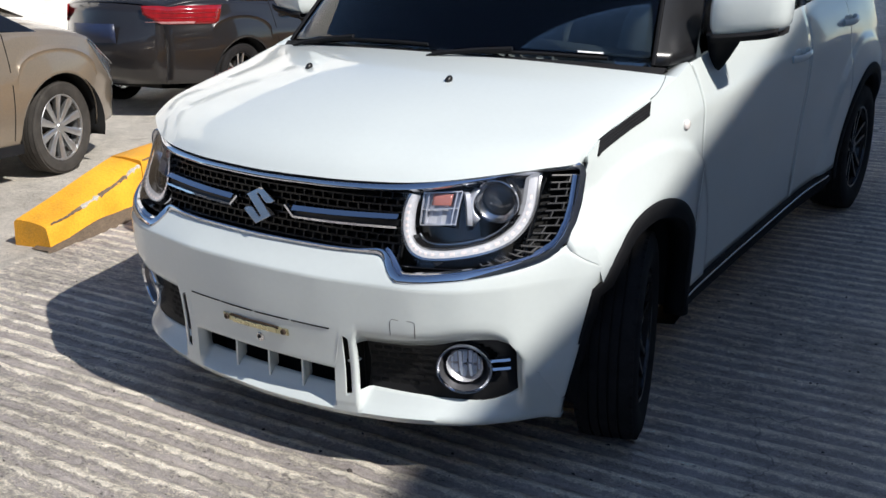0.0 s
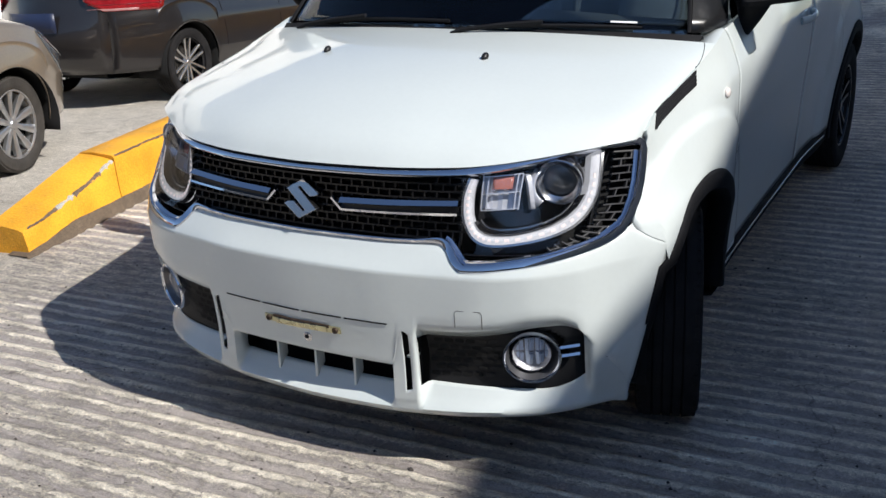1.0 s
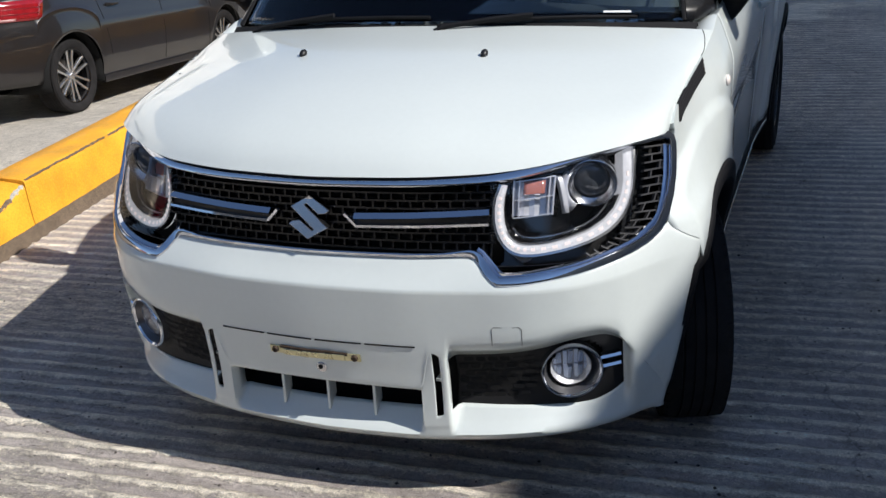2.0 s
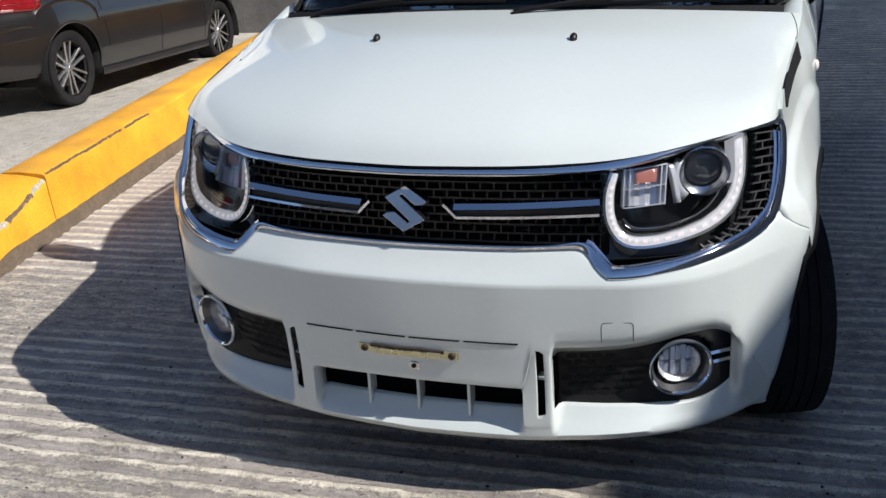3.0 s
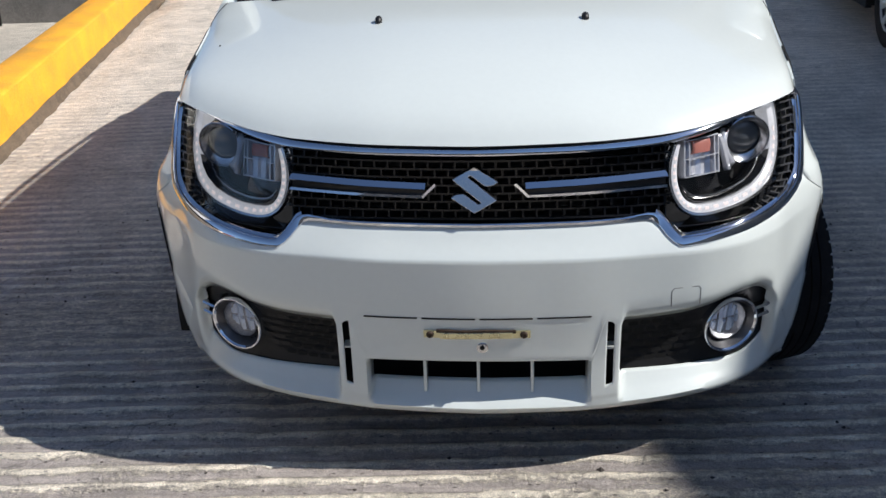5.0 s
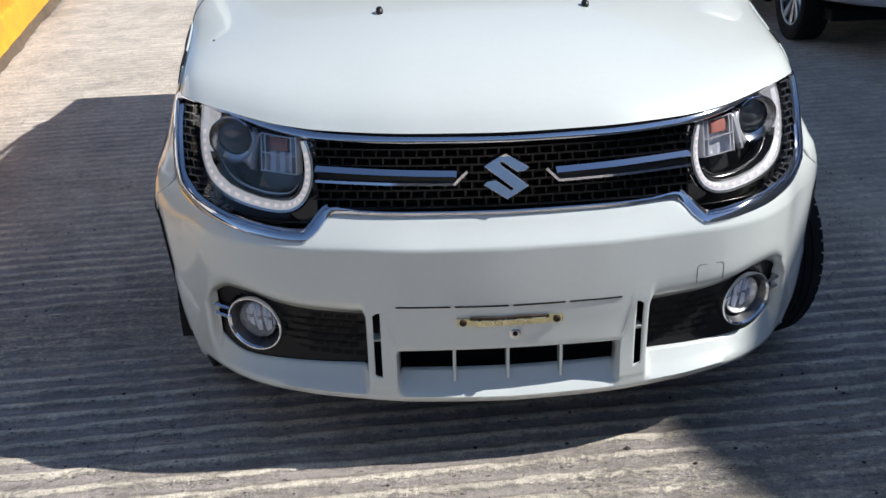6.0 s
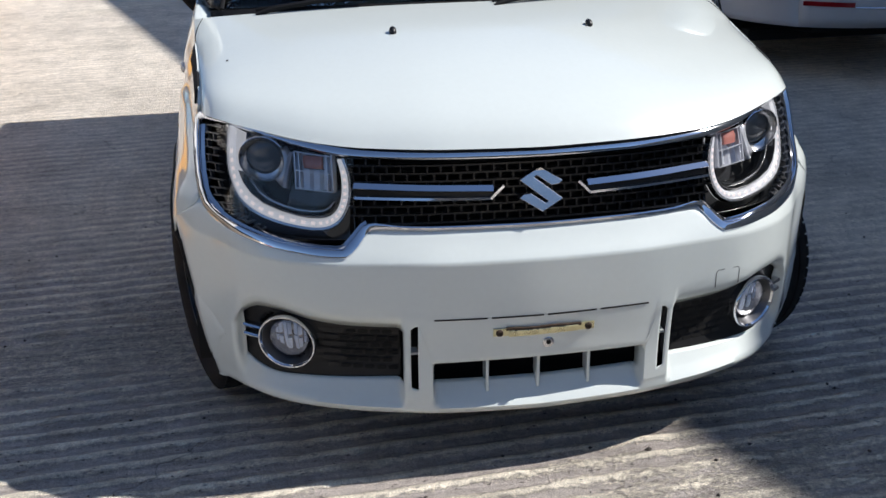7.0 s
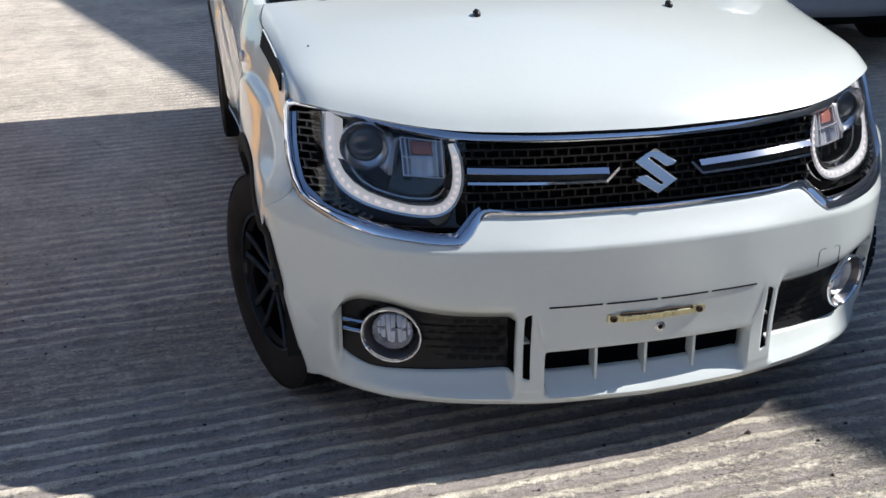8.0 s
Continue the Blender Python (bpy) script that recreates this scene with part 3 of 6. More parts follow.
    add_lathe(bm, [(0.0001, 0.005), (0.009, 0.005), (0.014, 0.002), (0.0155, -0.004)], Matrix.Translation(on_nose(0.012, 0.402)) @ pose(0, 0, 0, 0, 0, -90), 20)
    part("plug", bm, SATIN, bumper, "small grey screw plug")
    bm = bmesh.new()
    add_lathe(bm, [(0.0001, 0.007), (0.006, 0.007), (0.006, 0.003)], Matrix.Translation(on_nose(0.012, 0.404)) @ pose(0, 0, 0, 0, 0, -90), 14)
    part("plug_hole", bm, VOID, bumper)
    return bumper


bumper = build_bumper()


def brick_mesh(bm, inside, rows_z, z0, dz, x0, x1, dx, out, bar, depth):
    """A lattice of staggered oblong cells: long bars with short uprights between."""
    for k in range(rows_z + 1):
        z = z0 + k * dz
        run = []
        for x in steps(x0, x1, max(2, int(abs(x1 - x0) / 0.02))):
            if inside(x, z):
                run.append((x, z))
            else:
                if len(run) > 1:
                    add_sweep(bm, [on_nose(a, b, out) for a, b in run], [(-bar, -depth), (bar, -depth), (bar * 0.7, 0), (-bar * 0.7, 0)], normals=[nose_normal(a, b) for a, b in run])
                run = []
        if len(run) > 1:
            add_sweep(bm, [on_nose(a, b, out) for a, b in run], [(-bar, -depth), (bar, -depth), (bar * 0.7, 0), (-bar * 0.7, 0)], normals=[nose_normal(a, b) for a, b in run])
        if k == rows_z:
            break
        n = int(abs(x1 - x0) / dx)
        for i in range(n + 1):
            x = x0 + (i + 0.5 * (k % 2)) * dx * (1 if x1 > x0 else -1)
            if inside(x, z) and inside(x, z + dz):
                pts = [(x, z), (x, z + dz)]
                add_sweep(bm, [on_nose(a, b, out - 0.001) for a, b in pts], [(-bar, -depth), (bar, -depth), (bar * 0.7, 0), (-bar * 0.7, 0)], normals=[nose_normal(a, b) for a, b in pts])


def build_grille():
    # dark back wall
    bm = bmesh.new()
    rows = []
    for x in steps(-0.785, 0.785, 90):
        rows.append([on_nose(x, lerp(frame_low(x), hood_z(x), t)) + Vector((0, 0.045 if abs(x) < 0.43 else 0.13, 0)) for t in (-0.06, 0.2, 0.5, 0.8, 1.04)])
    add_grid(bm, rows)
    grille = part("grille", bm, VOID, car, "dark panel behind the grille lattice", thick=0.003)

    def field(x, z):
        a = abs(x)
        if not frame_low(x) + 0.006 < z < hood_z(x) - 0.016:
            return False
        return a < 0.425 or (a < 0.45 and z > 0.715)

    bm = bmesh.new()
    brick_mesh(bm, field, 11, 0.645, 0.0185, -0.462, 0.462, 0.0308, -0.016, 0.0030, 0.014)
    part("lattice", bm, LATTICE, grille, "satin black lattice of small oblong cells")

    # chrome frame all round
    loop = []
    for x in steps(-0.762, 0.762, 72):
        loop.append((x, hood_z(x) - lerp(0.0085, 0.010, min(1.0, abs(x) / 0.6))))
    right = [(0.7725, 0.8865), (0.7795, 0.880), (0.784, 0.868), (0.7875, 0.84), (0.79, 0.80), (0.789, 0.76), (0.784, 0.725), (0.774, 0.698)]
    low = [(x, frame_low(x) + 0.006) for x in steps(0.76, 0.47, 22)] + [(0.461, 0.642), (0.448, 0.65)] + [(x, frame_low(x) + 0.006) for x in (0.435, 0.42, 0.408, 0.397)]
    low += [(x, frame_low(x) + lerp(0.002, 0.005, max(0.0, (x - 0.33) / 0.055))) for x in (0.385, 0.36)] + [(x, frame_low(x) + 0.002) for x in steps(0.33, 0.0, 14)]
    # narrow along the middle, broad round the lamps
    broad = [0.74 + 0.18 * min(1.0, abs(x) / 0.6) for x, _ in loop]
    half_broad = [1.0] * len(right) + [1.0 if x > 0.40 else lerp(0.48, 0.95, max(0.0, (x - 0.34) / 0.06)) for x, _ in low]
    broad += half_broad + half_broad[::-1][1:]
    loop += right + low
    loop += [(-x, z) for x, z in (right + low)[::-1][1:]]
    normals = [nose_normal(x, z) for x, z in loop]
    bm = bmesh.new()
    sec = [(-0.0105, -0.016), (0.0105, -0.016), (0.0105, 0.000), (0.0085, 0.0035), (0.002, 0.0045), (-0.0085, 0.001), (-0.0105, -0.003)]
    add_sweep(bm, [on_nose(x, z, 0.003) for x, z in loop], sec, closed=True, normals=normals, widths=broad)
    part("chrome_frame", bm, CHROME, grille, "polished chrome surround")
    # inner chrome step below and beside each lamp
    for sgn in (-1, 1):
        inner = [(sgn * (x - 0.0120), z) for x, z in right[2:7]] + [(sgn * 0.764, 0.711)] + [(sgn * x, frame_low(x) + 0.0195) for x in steps(0.735, 0.475, 16)]
        inner += [(sgn * x, z) for x, z in ((0.466, 0.657), (0.457, 0.661), (0.444, 0.672), (0.429, 0.685), (0.414, 0.699), (0.404, 0.704))]
        bm = bmesh.new()
        add_sweep(bm, [on_nose(x, z, -0.003) for x, z in inner], [(-0.0065, -0.012), (0.0065, -0.012), (0.0065, 0.0), (0.002, 0.003), (-0.0065, -0.002)], normals=[nose_normal(x, z) for x, z in inner])
        part("frame_step", bm, CHROME, grille, "polished inner step of the surround")
    # black seal between hood and chrome
    bm = bmesh.new()
    pts = [(x, hood_z(x) + 0.003) for x in steps(-0.764, 0.764, 72)]
    add_sweep(bm, [on_nose(x, z, -0.004) for x, z in pts], [(-0.0045, -0.02), (0.0045, -0.02), (0.0045, 0.001), (-0.0045, 0.001)], normals=[nose_normal(x, z) for x, z in pts])
    part("seal", bm, VOID, grille, "black rubber seal")
    # chrome wing bars, broad above and thin below, joined by a slant
    for s in (-1, 1):
        bm = bmesh.new()
        hi = [(s * x, lerp(0.776, 0.786, (x - 0.1) / 0.33)) for x in steps(0.112, 0.428, 14)]
        hi = hi[::s]
        add_sweep(bm, [on_nose(x, z, 0.006) for x, z in hi], [(-0.007, -0.014), (0.007, -0.014), (0.007, 0.0), (0.005, 0.002), (-0.007, -0.008)], normals=[nose_normal(x, z) for x, z in hi])
        lo = [(s * x, lerp(0.753, 0.7595, (x - 0.1) / 0.33)) for x in steps(0.118, 0.428, 14)]
        add_sweep(bm, [on_nose(x, z, 0.005) for x, z in lo], [(-0.003, -0.012), (0.003, -0.012), (0.003, 0.0), (-0.003, 0.001)], normals=[nose_normal(x, z) for x, z in lo])
        sl = [(s * 0.0885, 0.782), (s * 0.100, 0.771), (s * 0.113, 0.758), (s * 0.1185, 0.7525)]
        add_sweep(bm, [on_nose(x, z, 0.006) for x, z in sl], [(-0.0035, -0.014), (0.0035, -0.014), (0.003, 0.0), (-0.003, 0.0)], normals=[nose_normal(x, z) for x, z in sl])
        part("chrome_bar", bm, CHROME, grille, "double chrome bar with slanted tip")
        bm = bmesh.new()
        mid = [(s * x, lerp(0.7645, 0.7725, (x - 0.1) / 0.33)) for x in steps(0.112, 0.428, 14)]
        add_sweep(bm, [on_nose(x, z, -0.006) for x, z in mid], [(-0.009, -0.008), (0.009, -0.008), (0.009, 0.0), (-0.009, 0.0)], normals=[nose_normal(x, z) for x, z in mid])
        part("bar_core", bm, LATTICE, grille, "black core of the bar")
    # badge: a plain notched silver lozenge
    bm = bmesh.new()
    turn_half = [(-0.0500, 0.0232), (0.0, 0.0512), (0.0525, 0.0172), (0.0430, 0.0100), (0.0245, 0.0080), (-0.0085, 0.0318), (-0.0150, 0.0280)]
    shape = turn_half + [(-u, -v) for u, v in turn_half]
    face_y = on_nose(0.0, 0.7708, 0.008).y
    add_prism(bm, [(u - 0.0015, 0.95 * v + 0.7708) for u, v in shape], lambda u, v: Vector((u, face_y + 0.385 * (v - 0.7708), v)), lambda u, v: on_nose(u, v, -0.004))
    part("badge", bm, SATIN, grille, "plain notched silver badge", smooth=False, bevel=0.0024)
    return grille


grille = build_grille()


def build_headlight(s):
    """The headlight of one side: s is -1 or 1."""
    def P(x, z, out=0.0):
        return on_nose(s * x, z, out)

    def N(x, z):
        return nose_normal(s * x, z)

    outer = [(0.447, 0.846), (0.436, 0.815), (0.433, 0.785), (0.436, 0.755), (0.446, 0.728), (0.463, 0.705), (0.487, 0.691), (0.518, 0.686), (0.56, 0.688), (0.61, 0.694), (0.655, 0.704), (0.689, 0.7195),
             (0.709, 0.742), (0.721, 0.775), (0.724, 0.81), (0.721, 0.85), (0.716, 0.885)]
    inner = [(0.469, 0.842), (0.464, 0.815), (0.462, 0.787), (0.464, 0.762), (0.471, 0.741), (0.482, 0.726), (0.499, 0.717), (0.524, 0.714), (0.562, 0.715), (0.602, 0.722), (0.641, 0.732), (0.668, 0.747),
             (0.685, 0.765), (0.694, 0.787), (0.696, 0.815), (0.692, 0.85), (0.687, 0.88)]
    slim = [(lerp(a, c, 0.16), lerp(b, d, 0.16), lerp(a, c, 0.93), lerp(b, d, 0.93)) for (a, b), (c, d) in zip(outer, inner)]
    outer, inner = [(a, b) for a, b, _, _ in slim], [(c, d) for _, _, c, d in slim]

    def finer(pts, n=4):
        """The same line with n steps between its points, rounded."""
        out = []
        for i in range(len(pts) - 1):
            a, b, c, d = (Vector(pts[min(max(k, 0), len(pts) - 1)]) for k in (i - 1, i, i + 1, i + 2))
            for t in steps(0, 1, n)[:-1]:
                p = 0.5 * (2 * b + (c - a) * t + (2 * a - 5 * b + 4 * c - d) * t * t + (3 * b - a - 3 * c + d) * t ** 3)
                out.append((p.x, p.y))
        return out + [pts[-1]]

    smooth_out, smooth_in = finer(outer), finer(inner)
    # black bowl behind everything
    bm = bmesh.new()
    rows = []
    for x in [0.425] + steps(0.432, 0.728, 24) + [0.735]:
        rim = 1.0 if x in (0.425, 0.735) else 0.0
        rows.append([P(min(max(x, 0.432), 0.728) if rim else x, lerp(0.675, hood_z(x) - 0.014, t), -0.02 if rim or t in (0.0, 1.0) else -0.105) for t in [0.0] + steps(0.02, 0.98, 10) + [1.0]])
    add_grid(bm, rows)
    lamp = part("headlight", bm, GLOSS_BLACK, car, "headlight in a gloss black housing", thick=0.003)
    # light guide: a U of white plastic between two outlines, rounded, with small lit chips
    bm = bmesh.new()
    rows = []
    for (a, b), (c, d) in zip(smooth_out, smooth_in):
        ring = []
        for t, o in ((0.0, -0.026), (0.0, -0.008), (0.15, -0.001), (0.5, 0.001), (0.85, -0.004), (1.0, -0.014), (1.0, -0.034)):
            ring.append(P(lerp(a, c, t), lerp(b, d, t), o - 0.008))
        rows.append(ring)
    vs = add_grid(bm, rows, closed=True)
    bm.faces.new(vs[0])
    bm.faces.new(vs[-1][::-1])
    part("light_guide", bm, DRL, lamp, "frosted white U-shaped light guide")
    # rim line along the outside of the U
    bm = bmesh.new()
    add_sweep(bm, [P(a, b, -0.006) for a, b in smooth_out], [(-0.003, -0.02), (0.003, -0.02), (0.003, 0.001), (-0.003, 0.001)], normals=[N(a, b) for a, b in smooth_out])
    part("guide_rim", bm, SATIN, lamp, "satin silver rim")
    mid = [(lerp(a, c, 0.5), lerp(b, d, 0.5)) for (a, b), (c, d) in zip(outer, inner)]
    fx, fz = curve(list(range(17)), [p[0] for p in mid]), curve(list(range(17)), [p[1] for p in mid])
    for i in range(25):
        k = 1.0 + i * 0.56
        pts = [(fx(k + e), fz(k + e)) for e in (-0.13, 0.0, 0.13)]
        bm = bmesh.new()
        add_sweep(bm, [P(x, z, -0.0068) for x, z in pts], [(-0.0042, -0.003), (0.0042, -0.003), (0.003, 0.0), (-0.003, 0.0)], normals=[N(x, z) for x, z in pts])
        part("led", bm, LED, lamp, "small glowing chip")
    # projector: bezel tube, chrome rim and dark glass ball
    c = P(0.645, 0.829, -0.03)
    ax = Matrix.Translation(c) @ pose(0, 0, 0, 0, 0, -90 + s * 14) @ pose(0, 0, 0, 0, 4, 0) @ Matrix.Diagonal((1.0, 1.14, 1.14, 1.0))
    bm = bmesh.new()
    add_lathe(bm, [(0.0500, -0.055), (0.0500, 0.004)], ax, 40)
    part("projector_tube", bm, GLOSS_BLACK, lamp, "gloss black tube of the projector", thick=0.001)
    bm = bmesh.new()
    add_lathe(bm, [(0.0508, 0.002), (0.0512, 0.008), (0.0508, 0.0108), (0.0496, 0.0118), (0.0484, 0.0104), (0.0478, 0.0075)], ax, 40)
    part("projector_ring", bm, CHROME, lamp, "bright chrome ring")
    bm = bmesh.new()
    add_lathe(bm, [(0.0486, 0.0085), (0.0455, 0.0045), (0.0425, 0.0012), (0.0395, -0.0015), (0.0368, -0.0035), (0.0362, -0.014)], ax, 40)
    part("projector_dish", bm, SATIN, lamp, "satin silver dish round the projector")
    bm = bmesh.new()
    add_lathe(bm, [(0.0370, -0.012), (0.0345, -0.0065), (0.028, -0.001), (0.017, 0.0025), (0.0001, 0.0035)], ax, 40)
    part("projector_lens", bm, LENS, lamp, "dark glass projector lens")
    # silver wing beside the projector
    bm = bmesh.new()
    rows = []
    for t in steps(0, 1, 8):
        a = lerp(150, 236, t)
        rows.append([P(0.648 + r * math.cos(radians(a)), 0.832 + r * math.sin(radians(a)), -0.024 - 0.02 * (r - 0.05) / 0.03) for r in (0.054, 0.061, 0.069)])
    add_grid(bm, rows)
    part("projector_wing", bm, BEZEL, lamp, "silver reflector wing", thick=0.004)
    # turn signal box: a silver tray behind clear ribs, with an amber block in its upper half
    bm = bmesh.new()
    for z, back in ((0.853, 0.03), (0.812, 0.012), (0.774, 0.03)):
        add_sweep(bm, [P(x, z - 0.004 * (0.55 - x) / 0.07, -0.02) for x in steps(0.480, 0.566, 5)], [(-0.0014, -back), (0.0014, -back), (0.0014, 0), (-0.0014, 0)], normals=[N(x, z) for x in steps(0.480, 0.566, 5)])
    for x in (0.480, 0.492, 0.556, 0.566):
        add_sweep(bm, [P(x, z, -0.02) for z in (0.772, 0.81, 0.853)], [(-0.0016, -0.03), (0.0016, -0.03), (0.0016, 0), (-0.0016, 0)], normals=[N(x, 0.81)] * 3)
    part("signal_frame", bm, BEZEL, lamp, "silver ribs of the turn signal")
    bm = bmesh.new()
    rows = [[P(x, z, -0.036 - (0.003 if k % 2 else 0.0)) for z in steps(0.774, 0.852, 4)] for k, x in enumerate(steps(0.481, 0.565, 7))]
    add_grid(bm, rows)
    part("signal_reflector", bm, BEZEL, lamp, "ribbed silver reflector", thick=0.002, smooth=False)
    bm = bmesh.new()
    rows = []
    for x in steps(0.502, 0.548, 6):
        rows.append([P(x, z, o) for z, o in ((0.818, -0.034), (0.820, -0.026), (0.836, -0.023), (0.848, -0.026), (0.850, -0.034))])
    add_grid(bm, rows)
    part("signal_bulb", bm, AMBER, lamp, "dull amber turn signal block", thick=0.003)
    # slanted silver bridge between the signal box and the projector
    bm = bmesh.new()
    rows = []
    for t in steps(0, 1, 6):
        rows.append([P(lerp(0.566, 0.590, t) + d, lerp(0.853, 0.772, t ** 1.4), -0.022 - e) for d, e in ((0.0, 0.014), (0.004, 0.004), (0.013, 0.006), (0.019, 0.024))])
    add_grid(bm, rows)
    part("signal_bridge", bm, BEZEL, lamp, "curved silver bridge beside the signal", thick=0.003)
    # lower ledge inside the U
    bm = bmesh.new()
    rows = []
    for (a, b) in inner[4:14]:
        rows.append([P(a, b + 0.001, -0.012), P(a, b + 0.004, -0.010), P(lerp(a, 0.58, 0.12), lerp(b, 0.80, 0.16), -0.036), P(lerp(a, 0.58, 0.2), lerp(b, 0.80, 0.24), -0.06)])
    add_grid(bm, rows)
    part("inner_ledge", bm, GLOSS_BLACK, lamp, "gloss black stepped ledge", thick=0.002)
    bm = bmesh.new()
    add_sweep(bm, [P(lerp(a, 0.58, 0.1), lerp(b, 0.80, 0.15), -0.03) for a, b in inner[4:14]], oval(0.0022, 0.0018, 6), normals=[N(a, b) for a, b in inner[4:14]])
    part("ledge_line", bm, SATIN, lamp, "thin bright line on the ledge")
    # lattice strip outside the U
    bm = bmesh.new()
    edge = [(0.778, 0.868), (0.778, 0.835), (0.778, 0.80), (0.775, 0.765), (0.766, 0.73), (0.75, 0.702), (0.725, 0.682), (0.69, 0.672), (0.65, 0.663)]
    near = [(0.733, 0.875), (0.738, 0.84), (0.739, 0.805), (0.736, 0.77), (0.725, 0.738), (0.708, 0.714), (0.688, 0.70), (0.66, 0.69), (0.63, 0.683)]
    fe = [curve(list(range(9)), [p[0] for p in edge]), curve(list(range(9)), [p[1] for p in edge])]
    fn = [curve(list(range(9)), [p[0] for p in near]), curve(list(range(9)), [p[1] for p in near])]
    bar = [(-0.0022, -0.010), (0.0022, -0.010), (0.0018, 0), (-0.0018, 0)]
    for i in range(17):
        k = i * 0.48
        a, b = (fn[0](k), fn[1](k)), (fe[0](k), fe[1](k))
        add_sweep(bm, [P(lerp(a[0], b[0], t), lerp(a[1], b[1], t), -0.008) for t in (0.0, 0.5, 1.0)], bar, normals=[N(*a)] * 3)
        lo, hi = (0.35, 0.35) if i % 2 else (0.75, 0.75)
        k2 = min(8, k + 0.48)
        c, d = (fn[0](k2), fn[1](k2)), (fe[0](k2), fe[1](k2))
        add_sweep(bm, [P(lerp(a[0], b[0], lo), lerp(a[1], b[1], lo), -0.008), P(lerp(c[0], d[0], hi), lerp(c[1], d[1], hi), -0.008)], bar, normals=[N(*a)] * 2)
    part("side_lattice", bm, SIDE_GRID, lamp, "black lattice strip beside the lamp")
    # clear cover
    bm = bmesh.new()
    rows = []
    for x in steps(0.428, 0.735, 26):
        lo = max(frame_low(x) + 0.03, 0.676 if x > 0.5 else lerp(0.74, 0.676, (x - 0.428) / 0.072))
        rows.append([P(x, lerp(lo, hood_z(x) - 0.022, t), 0.0015) for t in steps(0, 1, 12)])
    add_grid(bm, rows)
    cover = part("clear_cover", bm, CLEAR, lamp, "clear polycarbonate cover")
    cover.visible_shadow = False
    return lamp


for side_sign in (-1, 1):
    build_headlight(side_sign)


